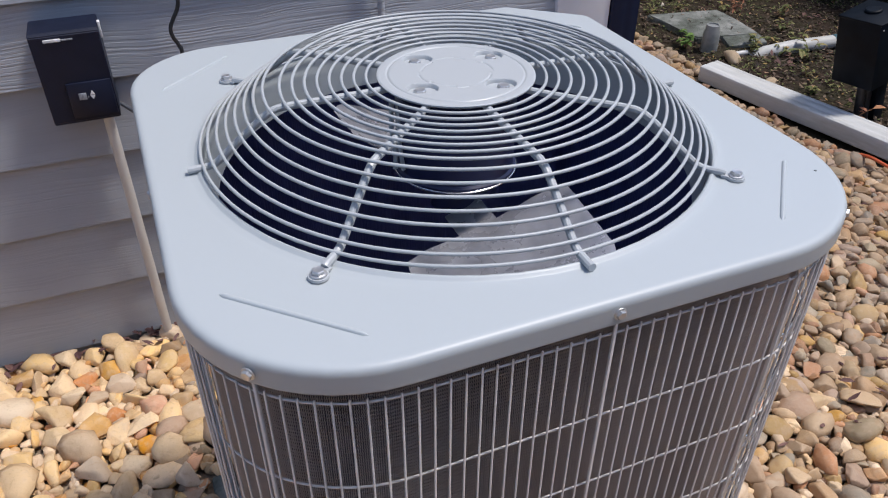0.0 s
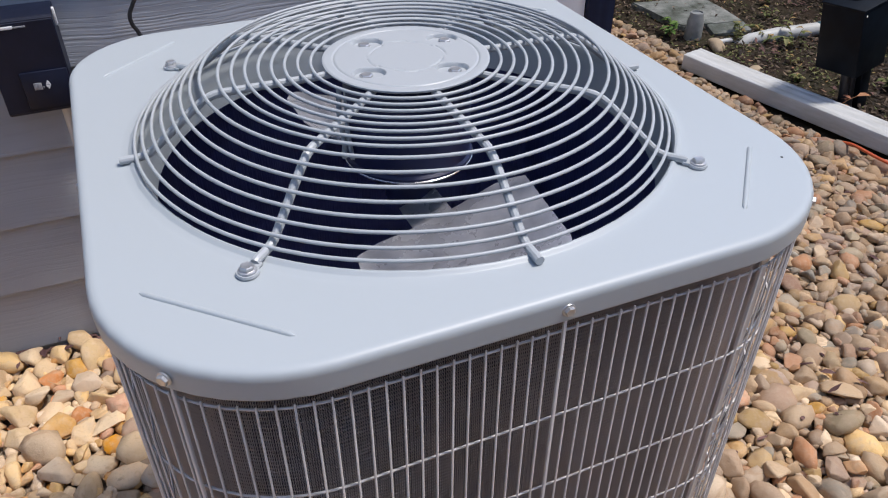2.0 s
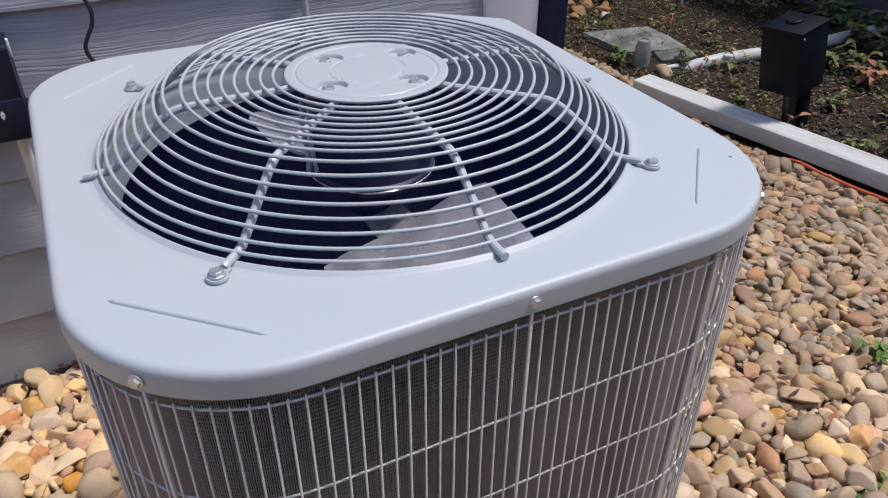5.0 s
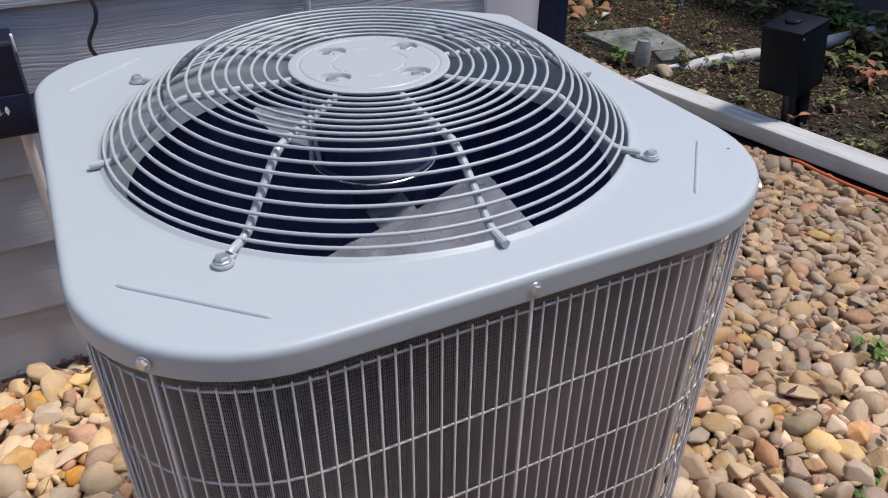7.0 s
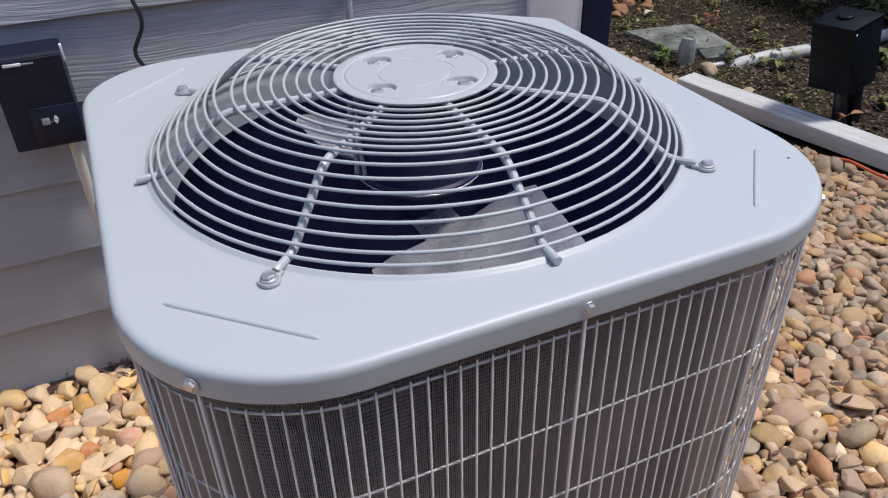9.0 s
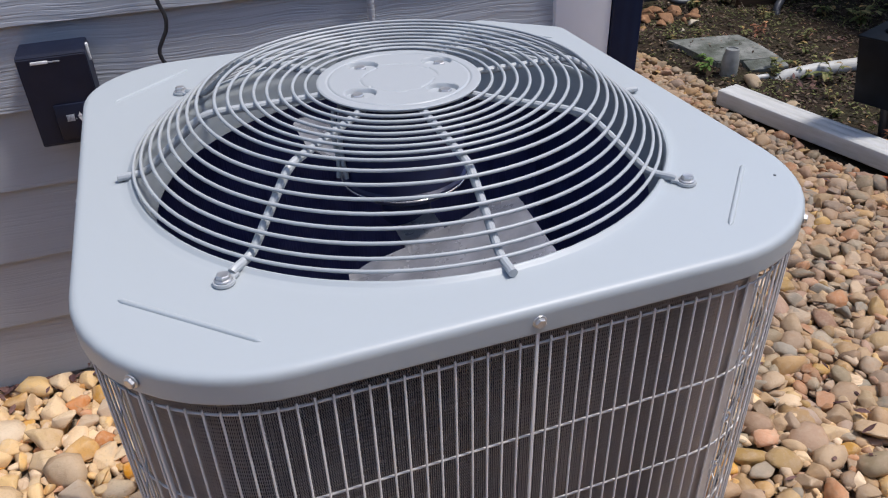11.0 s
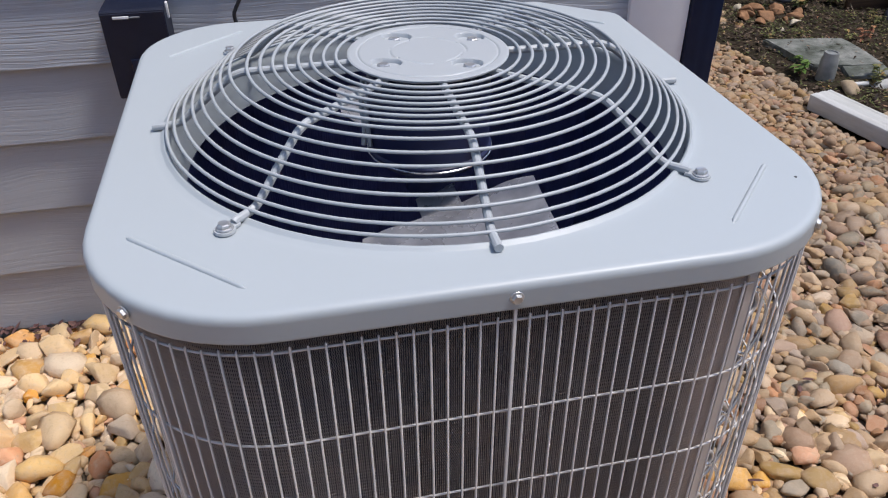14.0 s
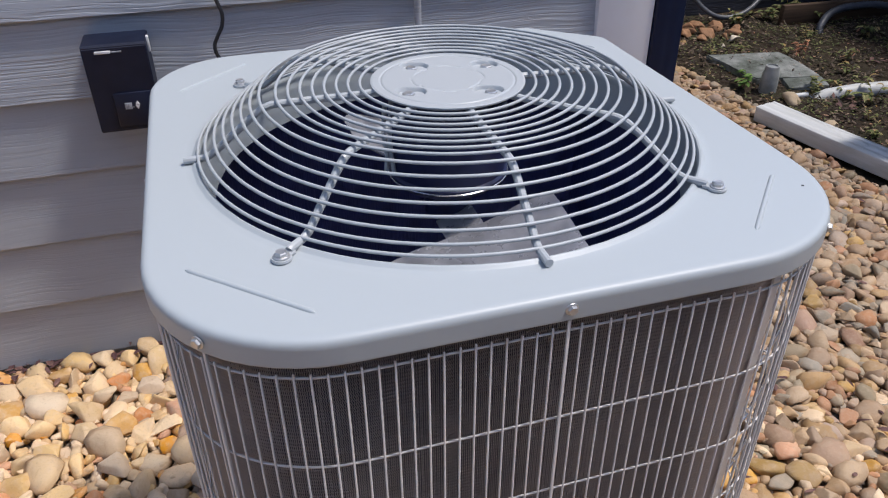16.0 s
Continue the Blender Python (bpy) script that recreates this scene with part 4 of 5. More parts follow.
part("pipe", tube(bmesh.new(), [(0, 0, 0), (0, 0, 1.2), (0, 0, 2.6)], 0.0095, 14), M_SIDING, t)
part("clamp", box(bmesh.new(), -0.018, 0.018, -0.011, 0.014, 1.02, 1.034, 0.002), M_SIDING, t)

t = thing("cable", -0.27, 1.03, 0.0, "loose black cable hanging down the siding", "cable")
part("jacket", tube(bmesh.new(), smooth_path([(0.0, 0.005, 2.4), (-0.004, 0.006, 1.6), (-0.012, 0.005, 1.2), (-0.008, 0.0, 1.06), (-0.003, -0.004, 1.004), (0.006, -0.006, 0.97), (0.002, -0.006, 0.94), (-0.012, -0.006, 0.915), (-0.023, -0.006, 0.893), (-0.022, -0.008, 0.872), (-0.012, -0.01, 0.848), (-0.008, -0.02, 0.8), (-0.004, -0.05, 0.4), (0.02, -0.1, 0.05), (0.05, -0.16, -0.03)], 8), 0.0048, 10), M_RUBBER, t)

t = thing("whip", -0.44, 1.02, 0.74, "short dark flexible wire between box and unit", "cable")
part("jacket", tube(bmesh.new(), smooth_path([(0.0, -0.03, 0.0), (0.025, -0.06, -0.012), (0.06, -0.12, -0.02), (0.09, -0.3, -0.08), (0.1, -0.55, -0.2), (0.11, -0.615, -0.3)], 8), 0.005, 8), M_HOSE, t)


# ---- beyond the gravel ----
def border():
    """White ribbed vinyl length laid on edge between gravel and bed."""
    t = thing("border_rail", 2.232, 1.98, -0.012, "white ribbed vinyl rail laid as a border beside the gravel", "border", turn=-77.8)
    L, w, h = 2.9, 0.07, 0.078
    sec = [(-w, 0.004), (-w + 0.004, 0.0), (w - 0.004, 0.0), (w, 0.004), (w, h - 0.014), (w - 0.004, h - 0.006), (w - 0.014, h - 0.001), (w - 0.034, h), (w - 0.038, h - 0.0025), (w - 0.05, h - 0.0025), (w - 0.054, h), (-w + 0.05, h), (-w + 0.046, h - 0.0025), (-w + 0.034, h - 0.0025), (-w + 0.03, h), (-w + 0.015, h - 0.001), (-w + 0.005, h - 0.006), (-w, h - 0.016), (-w, h * 0.55), (-w + 0.002, h * 0.5), (-w + 0.002, h * 0.3), (-w, h * 0.25)]
    bm = bmesh.new()
    cuts = []
    for i in range(25):
        x = L * i / 24
        wob = 0.004 * noise.noise(Vector((x * 1.4, 0, 7)))
        cuts.append([bm.verts.new((x, -y + wob, z + wob)) for y, z in sec])
    n = len(sec)
    for a, b in zip(cuts, cuts[1:]):
        for k in range(n):
            bm.faces.new((a[k], a[(k + 1) % n], b[(k + 1) % n], b[k]))
    bm.faces.new(cuts[0][::-1])
    bm.faces.new(cuts[-1])
    part("rail", bm, M_VINYL, t)
    part("end_cap", box(bmesh.new(), -0.006, -0.0005, -w + 0.004, w - 0.004, 0.003, h - 0.006, 0.002), M_VINYL, t, "grimy white end of the rail")
    for x in (0.55, 1.62):
        part("nail", lathe(bmesh.new(), [(0, 0.0015), (0.004, 0.001), (0.005, 0), (0, 0)], 10, (x, 0.0, h + 0.0005)), M_ZINC, t)
    return t


border()

t = thing("extension_cord", 2.25, 1.02, 0.0, "orange extension cord lying on the gravel", "cord")
part("jacket", tube(bmesh.new(), smooth_path([(-0.03, 0.1, -0.02), (0.0, 0.0, 0.03), (0.008, -0.14, 0.034), (0.03, -0.28, 0.032), (0.062, -0.43, 0.034), (0.1, -0.62, 0.03), (0.12, -0.85, 0.03), (0.1, -1.3, 0.02)], 8), 0.0065, 10), M_ORANGE, t)


def irrigation_box():
    t = thing("outlet_post", 2.57, 1.335, -0.02, "black outdoor outlet box on a short dark post", "outlet post")
    t.matrix_basis = pose(2.585, 1.352, 0.0, 0, -11, -14) @ pose(0, 0, 0, 0, 0, 22.5)
    bm = box(bmesh.new(), -0.097, 0.097, -0.097, 0.097, 0.185, 0.478, 0.006)
    part("body", bm, M_POST, t)
    part("lid", box(bmesh.new(), -0.1, 0.1, -0.1, 0.1, 0.474, 0.485, 0.004), M_POST, t)
    part("cap", lathe(bmesh.new(), [(0, 0.497), (0.028, 0.497), (0.033, 0.493), (0.034, 0.485), (0, 0.485)], 28, (0.0, 0.01, 0)), M_POST, t, "round black cap")
    part("post", box(bmesh.new(), 0.01, 0.074, -0.06, 0.02, -0.05, 0.23, 0.004), M_POST, t)
    for x in (-0.06, -0.018):
        part("conduit_leg", tube(bmesh.new(), [(x, -0.03, -0.05), (x, -0.03, 0.23)], 0.019, 14), M_RUBBER, t)
    part("screw", lathe(bmesh.new(), [(0, 0.0), (0.004, 0.0), (0.003, 0.002), (0, 0.002)], 10, m=pose(-0.08, -0.0975, 0.455, 90)), M_ZINC, t, "small zinc lid screw")
    return t


irrigation_box()


def paver():
    t = thing("concrete_slab", 2.64, 2.55, 0.0, "weathered grey concrete slab lying in the bed", "slab", turn=-6)
    rng = random.Random(8)
    bm = bmesh.new()
    ring = []
    rng = random.Random(12)
    for x, y in [(-0.25, 0.2), (-0.215, 0.06), (-0.185, -0.09), (-0.165, -0.215), (-0.05, -0.225), (0.07, -0.24), (0.205, -0.245), (0.21, -0.05), (0.205, 0.1), (0.2, 0.165), (0.02, 0.18), (-0.13, 0.19)]:
        ring.append((x + rng.uniform(-0.008, 0.008), y + rng.uniform(-0.008, 0.008)))
    lo = [bm.verts.new((x, y, -0.03)) for x, y in ring]
    hi = [bm.verts.new((x, y, 0.035)) for x, y in ring]
    n = len(ring)
    for k in range(n):
        bm.faces.new((lo[k], hi[k], hi[(k + 1) % n], lo[(k + 1) % n]))
    bm.faces.new(hi[::-1])
    bm.faces.new(lo)
    bmesh.ops.bevel(bm, geom=list(bm.edges), offset=0.007, segments=2, affect="EDGES")
    part("slab", bm, M_CONCRETE, t)
    # a broken-off edge piece leaning on the slab's near corner
    bm = box(bmesh.new(), -0.1, 0.12, -0.05, 0.05, -0.02, 0.03, 0.006)
    for v in bm.verts:
        v.co += Vector((0.012, 0.012, 0.006)) * noise.noise(v.co * 9)
    part("broken_edge", bm, M_CONCRETE, t, "broken edge of the slab, tilted").matrix_basis = pose(0.07, -0.285, 0.0, 9, -4, -6)
    return t


paver()

t = thing("riser_tube", 2.458, 2.262, -0.01, "cloudy grey plastic tube standing beside the slab", "tube")
part("tube", lathe(bmesh.new(), [(0.045, 0), (0.046, 0.004), (0.043, 0.108), (0.036, 0.122), (0.036, 0.14), (0.034, 0.146), (0.028, 0.147), (0.026, 0.14), (0, 0.138)], 24), M_CLOUDY, t)

t = thing("drain_pipe", 2.5, 2.13, 0.0, "white plastic drain pipe half buried among weeds", "pipe")
part("pipe", tube(bmesh.new(), [(0.13, -0.01, -0.03), (0.2, -0.03, 0.006), (0.36, -0.05, 0.022), (0.6, -0.085, 0.028), (1.13, -0.11, 0.032), (1.6, -0.1, 0.038)], 0.036, 18), M_VINYL, t)
part("collar", tube(bmesh.new(), [(0.6, -0.085, 0.028), (0.65, -0.0875, 0.0285), (0.7, -0.09, 0.029)], 0.038, 18), M_TEAL, t, "teal primer collar on the pipe")
part("stub", tube(bmesh.new(), [(0.02, 0.012, 0.006), (0.1, -0.004, 0.012)], 0.014, 12), M_VINYL, t, "thin cream end of the pipe")

t = thing("timber_board", 3.6, 3.25, -0.01, "weathered wooden board edging by the far wall", "board", turn=-3)
part("board", box(bmesh.new(), -0.31, 0.6, -0.02, 0.02, 0, 0.13, 0.004), M_BOARD, t)

t = thing("garden_hose", 2.9, 3.42, 0.0, "dark garden hose looping against the far wall", "hose")
part("hose", tube(bmesh.new(), smooth_path([(-0.25, 0.14, 0.5), (-0.16, 0.1, 0.2), (-0.02, 0.0, 0.05), (0.18, -0.02, 0.045), (0.4, 0.06, 0.15), (0.6, 0.12, 0.4), (0.72, 0.14, 0.7)], 8), 0.016, 12), M_HOSE, t)
t = thing("corrugated_pipe", 3.45, 3.05, 0.0, "grey corrugated drain hose curving out of the bed", "pipe")
pts = smooth_path([(-0.03, -0.02, -0.03), (0.0, 0.02, 0.03), (0.13, 0.09, 0.085), (0.33, 0.12, 0.1), (0.55, 0.1, 0.09), (0.76, 0.0, 0.02)], 16)
part("hose", tube(bmesh.new(), pts, [0.022 + 0.0025 * (i % 2) for i in range(len(pts))], 14), M_HOSE, t)


# ---- plants and litter ----
def leaf_faces(verts, faces, base, direction, length, width, droop, fold=0.3):
    """One pointed leaf: two rows of quads folded along the midrib."""
    d = Vector(direction).normalized()
    side = d.cross(Vector((0, 0, 1)))
    side = side.normalized() if side.length > 1e-4 else Vector((1, 0, 0))
    up = side.cross(d)
    start = len(verts)
    for q, w in ((0.0, 0.12), (0.3, 0.85), (0.65, 0.8), (1.0, 0.02)):
        p = Vector(base) + d * length * q - Vector((0, 0, 1)) * droop * q * q * length
        for s in (-1, 0, 1):
            v = p + side * s * w * width / 2 + up * abs(s) * fold * w * width / 2
            verts.append(tuple(v))
    for i in range(3):
        for j in range(2):
            a = start + i * 3 + j
            faces.append((a, a + 1, a + 4, a + 3))


def weed(x, y, size, leaves, seed, label, leaf=M_WEED):
    rng = random.Random(seed)
    t = thing("weed", x, y, ground_height(x, y), label, "plant", "weeds in the ground")
    verts, faces = [], []
    for k in range(max(3, leaves // 5)):
        a = rng.uniform(0, 6.28)
        tip = Vector((math.cos(a) * size * rng.uniform(0.2, 0.8), math.sin(a) * size * rng.uniform(0.2, 0.8), size * rng.uniform(0.35, 0.9)))
        mid = tip * 0.5 + Vector((0, 0, size * 0.15))
        path = smooth_path([(0, 0, 0), mid, tip], 4)
        part("stem", tube(bmesh.new(), path, 0.0016, 5), leaf, t)
        for q in range(5):
            p = path[2 + q * (len(path) - 3) // 4]
            b = rng.uniform(0, 6.28)
            leaf_faces(verts, faces, p, (math.cos(b), math.sin(b), rng.uniform(0.0, 0.5)), size * rng.uniform(0.3, 0.55), size * rng.uniform(0.16, 0.3), rng.uniform(0.1, 0.6))
    ob = new("foliage", mesh_of("foliage", verts, faces, leaf, smooth=False))
    ob.parent = t
    ob["kind"] = "stuff"
    return t


for k, (x, y, s, n) in enumerate([(2.37, 2.34, 0.11, 22), (2.46, 2.26, 0.05, 12)]):
    weed(x, y, s, n, 100 + k, "small bright green weed beside the slab", M_LEAF)
for k, (x, y, s, n) in enumerate([(2.72, 2.2, 0.1, 15), (2.95, 2.12, 0.09, 15), (3.36, 1.8, 0.15, 30), (3.42, 1.66, 0.17, 35), (2.9, 1.36, 0.11, 25), (3.5, 3.45, 0.15, 30), (3.55, 3.3, 0.11, 20), (3.64, 2.87, 0.13, 20),
                                  (3.17, 2.52, 0.1, 15), (3.7, 2.62, 0.16, 30), (4.05, 2.45, 0.17, 35), (2.85, 2.2, 0.07, 15), (3.05, 2.35, 0.08, 15), (2.95, 1.1, 0.1, 20), (2.68, 1.78, 0.06, 10), (3.3, 3.0, 0.09, 15),
                                  (2.95, 2.75, 0.07, 15), (3.75, 1.95, 0.17, 35), (3.95, 2.3, 0.15, 30), (2.62, 2.12, 0.08, 20), (2.78, 2.06, 0.07, 18), (2.58, 1.62, 0.07, 15), (2.62, 0.98, 0.1, 25), (2.78, 0.86, 0.13, 30), (2.92, 0.92, 0.14, 30), (3.1, 1.15, 0.15, 30), (2.5, 2.83, 0.07, 15), (3.0, 3.3, 0.12, 25), (3.25, 3.35, 0.13, 25), (2.72, 2.86, 0.06, 15), (3.2, 2.0, 0.1, 20)]):
    weed(x, y, s, n, 120 + k, "sparse pale green weed in the brown soil")
weed(2.45, 1.3, 0.13, 15, 150, "withered plant with curled rust-red leaves by the post", M_AUTUMN)
weed(3.3, 1.5, 0.16, 25, 151, "withered orange-brown plant among the weeds", M_AUTUMN)
weed(3.0, 2.72, 0.1, 15, 152, "withered orange-brown plant among the weeds", M_AUTUMN)
for k, (x, y, z) in enumerate([(4.1, 2.75, 0.16), (4.08, 2.3, 0.18), (4.1, 2.05, 0.2), (4.05, 1.85, 0.17), (4.1, 1.6, 0.18), (3.85, 2.1, 0.16), (3.75, 1.75, 0.15), (3.6, 1.45, 0.16), (3.45, 1.25, 0.14)]):
    weed(x, y, z, 35, 160 + k, "leafy green plant at the foot of the neighbouring wall", M_LEAF if k % 2 else M_WEED)
weed(2.86, 1.95, 0.12, 20, 153, "leafy pale green weed leaning over the pipe")
weed(3.1, 1.92, 0.08, 15, 154, "leafy pale green weed leaning over the pipe")
weed(1.56, 0.08, 0.085, 20, 140, "small green weed growing between the stones", M_LEAF)
weed(1.115, -0.275, 0.075, 25, 141, "small green weed growing between the stones", M_LEAF)
weed(2.28, 0.62, 0.07, 18, 142, "small green weed growing beside the border rail", M_LEAF)


def litter(name, spots, material, label, length, seed, slim=1.0):
    """Curled dry leaves scattered in one sheet."""
    rng = random.Random(seed)
    verts, faces = [], []
    for x, y, z in spots:
        a = rng.uniform(0, 6.28)
        leaf_faces(verts, faces, (x, y, z + rng.uniform(0.002, 0.018)), (math.cos(a), math.sin(a), rng.uniform(-0.25, 0.45)), length * rng.uniform(0.5, 1.25), slim * length * rng.uniform(0.25, 0.6), rng.uniform(-0.3, 0.5), rng.uniform(-0.6, 0.8))
    ob = new(name, mesh_of(name, verts, faces, material, smooth=False))
    return tagged(ob, label, "leaves", kind="stuff")


rng = random.Random(21)


def bed_spots(count, clusters, spread):
    """Places in the planting bed: most gathered in drifts, the rest strewn."""
    centres, out = [], []
    while len(out) < count:
        if rng.random() < 0.7 and len(centres) >= clusters:
            cx, cy = rng.choice(centres)
            x, y = rng.gauss(cx, spread), rng.gauss(cy, spread)
        else:
            x, y = rng.uniform(2.25, 4.2), rng.uniform(-0.3, 3.55)
            centres.append((x, y)) if len(centres) < clusters else None
        if 4.2 > x > 2.47 - 0.165 * (y - 1.2) and y < 3.55:
            out.append((x, y, ground_height(x, y)))
    return out


litter("leaf_litter", bed_spots(9000, 120, 0.11), M_LITTER, "brown dry leaves drifted over the soil", 0.03, 5)
litter("dry_grass", bed_spots(3000, 80, 0.13), M_STRAW, "thin dry grass and stems over the soil", 0.06, 6, 0.1)
litter("ground_cover", bed_spots(5200, 80, 0.09), M_WEED, "tiny pale green seedlings spread over the soil", 0.022, 9)
litter("slab_litter", [(rng.gauss(2.64, 0.13), rng.gauss(2.54, 0.13), 0.036) for _ in range(35)], M_LITTER, "dry leaf scraps lying on the concrete slab", 0.022, 11)
litter("red_leaves", [(rng.gauss(x, 0.05), rng.gauss(y, 0.05), 0.002) for x, y in ((2.78, 2.0), (2.72, 1.95), (3.35, 2.42), (2.9, 1.3), (2.75, 1.45)) for _ in range(9)], M_PLUM, "few reddish dry leaves on the soil", 0.045, 10)
litter("wall_litter", [(rng.uniform(-2.2, 0.5), 1.045 - abs(rng.gauss(0, 0.045)), -0.012 + 0.01 * rng.random()) for _ in range(420)], M_PLUM, "reddish dry leaf scraps along the foot of the siding", 0.04, 7)
litter("gravel_litter", [(rng.uniform(0.6, 2.2), rng.uniform(-0.5, 2.4), 0.0) for _ in range(70)], M_PLUM, "few dark dry leaves caught between the stones", 0.035, 8)


# ---- river stones ----
def stone_shape(seed, sub):
    """A rounded many-sided pebble of unit half-length."""
    r = np.random.RandomState(seed)
    bm = bmesh.new()
    bmesh.ops.create_icosphere(bm, subdivisions=sub, radius=1)
    d = np.array([v.co[:] for v in bm.verts])
    d /= np.linalg.norm(d, axis=1)[:, None]
    f = np.array([[v.index for v in g.verts] for g in bm.faces])
    bm.free()
    k = r.randint(7, 13)
    nrm = r.normal(size=(k, 3))
    nrm /= np.linalg.norm(nrm, axis=1)[:, None]
    p = r.uniform(0.62, 1.0, k)
    q = r.uniform(12, 45)
    dots = np.maximum(d @ nrm.T, 0) / p
    rad = 1 / np.maximum((dots ** q).sum(1) ** (1 / q), 0.8)
    v = d * rad[:, None]
    v += 0.07 * np.array([noise.noise_vector(Vector(x) * 2.4 + Vector((seed, 0, 0)))[:] for x in v])
    v *= np.array([1.0, r.uniform(0.55, 0.85), r.uniform(0.42, 0.62)])
    return v, f


def broken_shape(seed):
    """A worn broken stone: a few flat faces with softened edges."""
    r = random.Random(seed)
    bm = bmesh.new()
    for k in range(r.randint(10, 15)):
        d = Vector((r.gauss(0, 1), r.gauss(0, 1), r.gauss(0, 1))).normalized()
        bm.verts.new(d * r.uniform(0.8, 1.05))
    hull = bmesh.ops.convex_hull(bm, input=bm.verts)
    bmesh.ops.delete(bm, geom=[v for v in bm.verts if not v.link_faces], context="VERTS")
    bmesh.ops.dissolve_limit(bm, angle_limit=radians(14), verts=bm.verts, edges=bm.edges)
    bmesh.ops.bevel(bm, geom=list(bm.edges), offset=0.16, segments=2, profile=0.5, affect="EDGES", clamp_overlap=True)
    bmesh.ops.triangulate(bm, faces=bm.faces)
    for _ in range(1):
        bmesh.ops.smooth_vert(bm, verts=bm.verts, factor=0.4, use_axis_x=True, use_axis_y=True, use_axis_z=True)
    bmesh.ops.recalc_face_normals(bm, faces=bm.faces)
    v = np.array([p.co[:] for p in bm.verts])
    v += 0.06 * np.array([noise.noise_vector(Vector(x) * 2.1 + Vector((seed, 3, 0)))[:] for x in v])
    f = np.array([[p.index for p in g.verts] for g in bm.faces])
    bm.free()
    v *= np.array([1.05, r.uniform(0.62, 0.9), r.uniform(0.5, 0.75)])
    return v, f


SHAPES = [stone_shape(s, 2) for s in range(22)] + [broken_shape(300 + s) for s in range(26)] + [stone_shape(60 + s, 1) for s in range(16)]


def in_gravel(x, y):
    if y > WALL_Y - 0.035 and x < 1.05:
        return False
    if abs(x) < 0.455 and abs(y) < 0.47:
        return False
    if x > 2.13 - 0.165 * (y - 1.98) and y < 2.05:
        return False
    if y >= 2.05 and x > 2.3 - 0.1 * (y - 2.05) and not (y > 3.1 and x < 2.5):
        return False
    return y < 3.55


def scatter(seed, count, lo, hi, region, crowd):
    """Random places that keep a distance by size, larger stones first."""
    r = np.random.RandomState(seed)
    x0, x1, y0, y1 = region
    size = np.sort(lo + (hi - lo) * r.beta(1.15, 2.5, count))[::-1]
    xs, ys = r.uniform(x0, x1, count), r.uniform(y0, y1, count)
    cell, grid, out = 0.13, {}, []
    for x, y, s in zip(xs, ys, size):
        if not in_gravel(x, y):
            continue
        i, j = int(x / cell + 100), int(y / cell + 100)
        ok = True
        for a in (i - 1, i, i + 1):
            for b in (j - 1, j, j + 1):
                for u, v, w in grid.get((a, b), ()):
                    if (u - x) ** 2 + (v - y) ** 2 < (crowd * (w + s)) ** 2:
                        ok = False
        if ok:
            grid.setdefault((i, j), []).append((x, y, s))
            out.append((x, y, s))
    return out


def stone_pose(r, x, y, s, z):
    turn = Euler((r.normal(0, 0.28), r.normal(0, 0.28), r.uniform(0, 6.28))).to_matrix().to_4x4()
    return Matrix.Translation((x, y, z)) @ turn @ Matrix.Diagonal((s, s, s, 1))


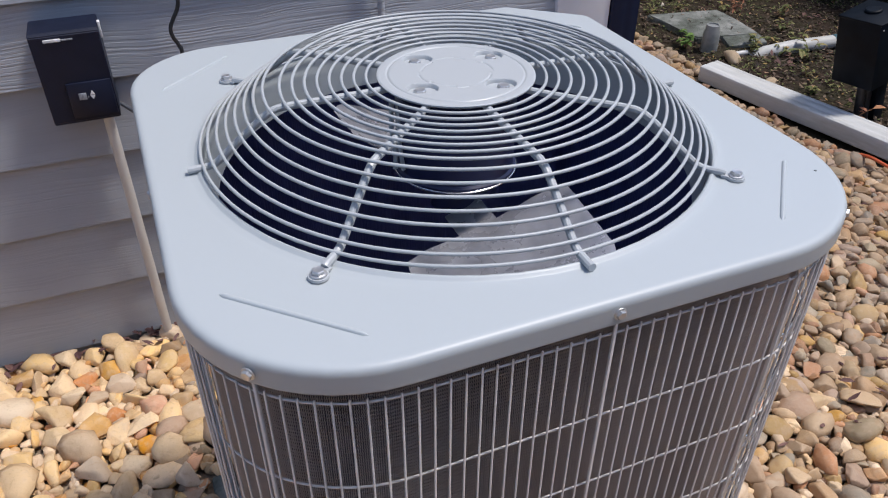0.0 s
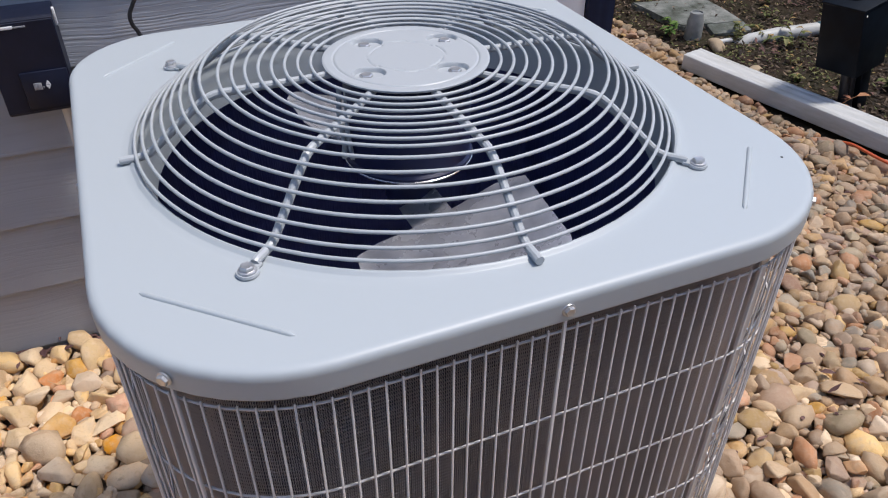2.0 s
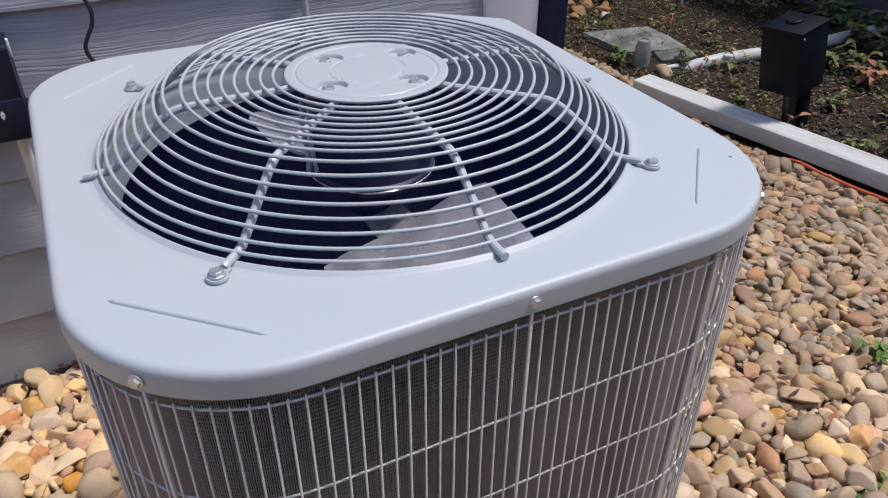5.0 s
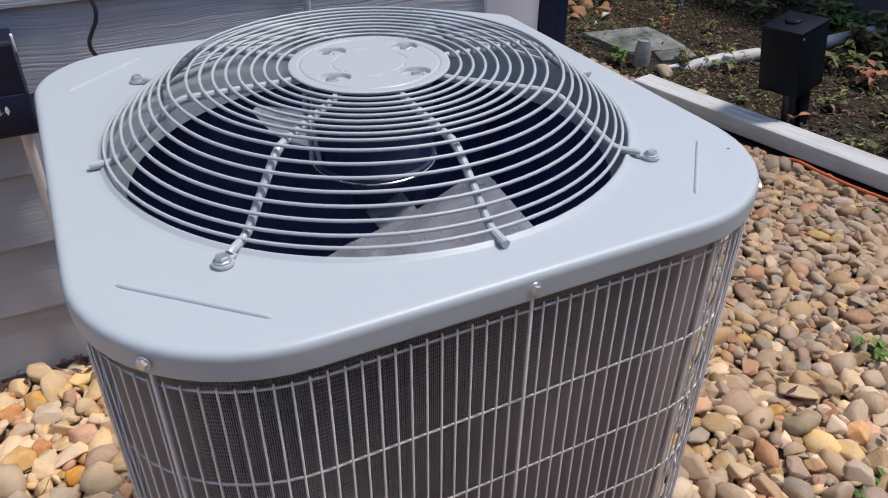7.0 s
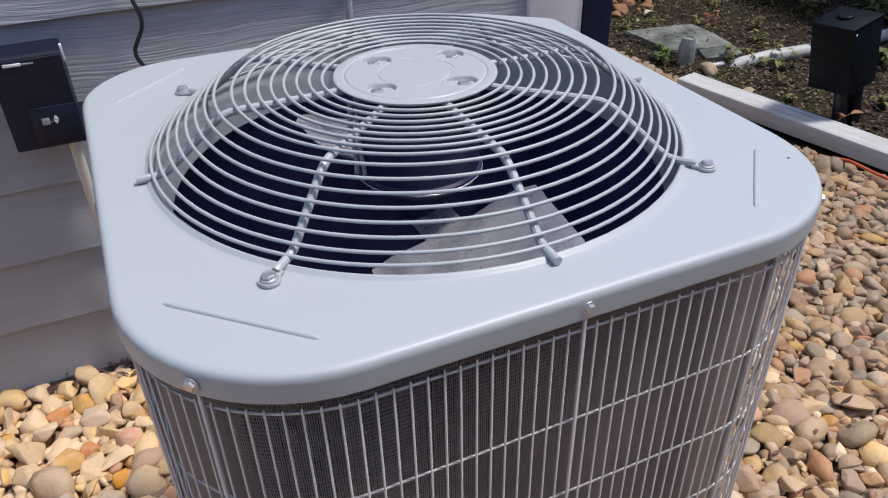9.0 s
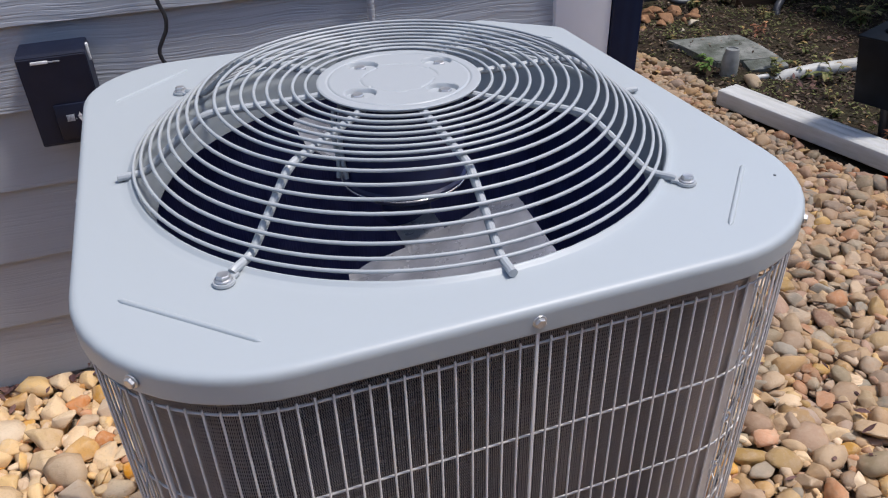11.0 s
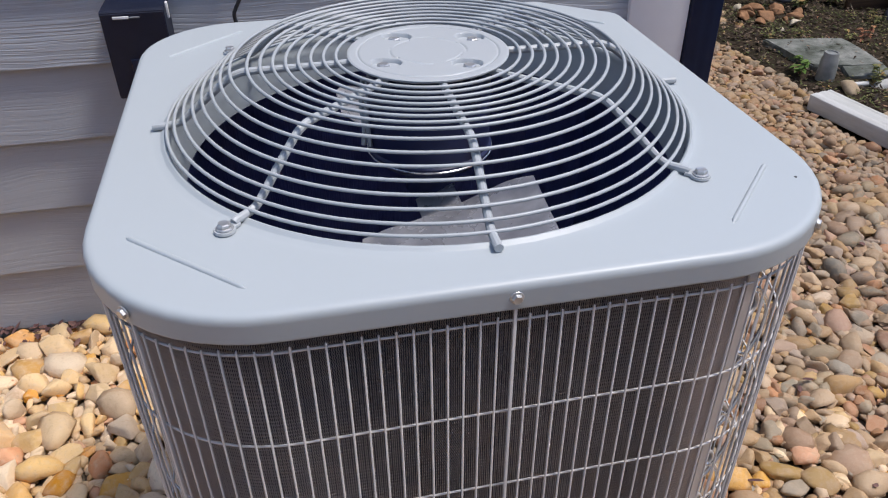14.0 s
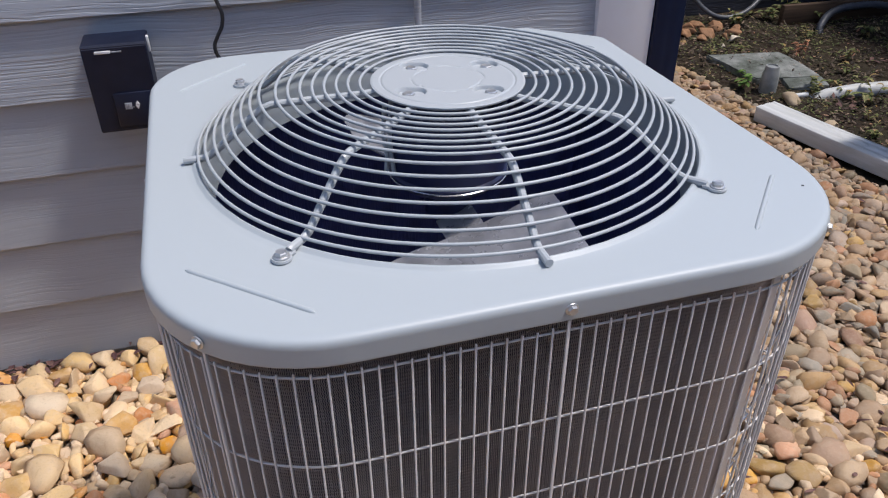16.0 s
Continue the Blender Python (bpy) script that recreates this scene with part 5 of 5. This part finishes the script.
def build_gravel():
    r = np.random.RandomState(77)
    bed = tagged(new("gravel_bed"), "bed of tan, cream and rust river stones round the unit", "gravel", kind="structure")
    left = scatter(1, 13000, 0.022, 0.064, (-1.9, -0.44, -0.6, 1.03), 0.5)
    right = scatter(2, 17000, 0.02, 0.052, (-0.44, 2.4, 0.15, 1.15), 0.52) + scatter(5, 11000, 0.022, 0.062, (-0.44, 2.4, -0.7, 0.15), 0.51) + scatter(4, 16000, 0.018, 0.046, (0.9, 2.95, 1.15, 3.5), 0.54)
    far = scatter(9, 9000, 0.026, 0.06, (-4.1, -1.9, -1.5, 1.03), 0.57)
    south = scatter(10, 22000, 0.028, 0.062, (-4.1, 2.9, -3.35, -0.6), 0.6)
    far += [p for p in south if p[1] < -1.5 or p[0] > -1.9]
    outer = set(far)
    under = scatter(3, 42000, 0.014, 0.034, (-1.7, 2.3, -0.5, 2.9), 0.46)
    stones = [(*p, 0) for p in left + right + far] + [(*p, 1) for p in under]
    near = sorted((p for p in stones if p[2] > 0.02 and p[3] == 0 and ((-1.25 < p[0] < -0.45 and 0.25 < p[1] < 1.03) or (0.55 < p[0] < 1.6 and -0.3 < p[1] < 0.9))), key=lambda p: -p[2])[:300]
    chosen = set(near)
    shared = {}
    verts, faces, slots, count = [], [], [], 0
    for p in stones:
        x, y, s, low = p
        k = 48 + r.randint(16) if (x, y, s) in outer or (low and r.uniform() < 0.4) else 22 + r.randint(26) if r.uniform() < (0.8 if x < -0.42 else 0.58) else r.randint(22)
        v, f = SHAPES[k]
        # kind 2, the stones with shade in their colour, grows likelier towards the bed
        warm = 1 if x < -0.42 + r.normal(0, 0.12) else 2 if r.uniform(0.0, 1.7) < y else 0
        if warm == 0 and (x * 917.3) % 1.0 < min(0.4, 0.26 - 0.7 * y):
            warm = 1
        z = (-0.026 + 0.45 * s if low else -0.03 + 0.4 * s + r.uniform(-0.006, 0.008))
        m = stone_pose(r, x, y, s, z)
        if p in chosen:
            if (k, warm) not in shared:
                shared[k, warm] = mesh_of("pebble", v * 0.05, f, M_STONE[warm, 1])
            ob = new("pebble", shared[k, warm])
            ob.parent = bed
            ob.matrix_basis = m @ Matrix.Scale(20.0, 4)
        else:
            a = np.array(m)
            verts.append(v @ a[:3, :3].T + a[:3, 3])
            faces.append(f + count)
            slots.append(np.full(len(f), warm))
            count += len(v)
    verts, faces, slots = np.concatenate(verts), np.concatenate(faces), np.concatenate(slots)
    me = bpy.data.meshes.new("pebbles")
    me.vertices.add(len(verts))
    me.vertices.foreach_set("co", verts.ravel())
    me.loops.add(faces.size)
    me.loops.foreach_set("vertex_index", faces.ravel())
    me.polygons.add(len(faces))
    me.polygons.foreach_set("loop_start", np.arange(0, faces.size, 3))
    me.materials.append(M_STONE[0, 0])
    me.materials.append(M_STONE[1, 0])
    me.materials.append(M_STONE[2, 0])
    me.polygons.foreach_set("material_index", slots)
    me.update(calc_edges=True)
    me.shade_smooth()
    ob = new("pebbles", me)
    ob.parent = bed
    tagged(ob, "the rest of the river stones", kind="stuff")


build_gravel()


# ---- loose rocks in the bed ----
def loose_rock(x, y, size, shape, tint, seed, label):
    v, f = SHAPES[shape]
    ob = new("rock", mesh_of("rock", v * size, f, tint))
    r = random.Random(seed)
    ob.matrix_basis = pose(x, y, ground_height(x, y) + size * 0.15, r.uniform(-12, 12), r.uniform(-12, 12), r.uniform(0, 360))
    return tagged(ob, label, "rock", "loose rocks in the bed")


for k, (x, y, s) in enumerate([(2.69, 3.2, 0.085), (2.62, 3.28, 0.07), (2.79, 3.27, 0.075), (2.72, 3.37, 0.08), (2.86, 3.16, 0.06), (2.6, 3.12, 0.055), (2.77, 3.13, 0.05), (2.66, 3.36, 0.06), (2.85, 3.33, 0.065), (2.93, 3.24, 0.055), (2.55, 3.22, 0.06)]):
    loose_rock(x, y, s, 24 + 2 * k, M_RUST, 60 + k, "rust-brown rock in the pile by the far wall")
for k, (x, y, s) in enumerate([(2.775, 3.04, 0.062), (2.66, 2.97, 0.036), (2.93, 3.44, 0.06), (2.64, 3.43, 0.05)]):
    loose_rock(x, y, s, 25 + 2 * k, M_PALE, 70 + k, "pale cream rock lying on the soil")
for k, (x, y, s) in enumerate([(2.47, 2.09, 0.055), (2.47, 1.78, 0.05)]):
    loose_rock(x, y, s, 3 + k, M_TANROCK, 80 + k, "tan rounded stone behind the border rail")
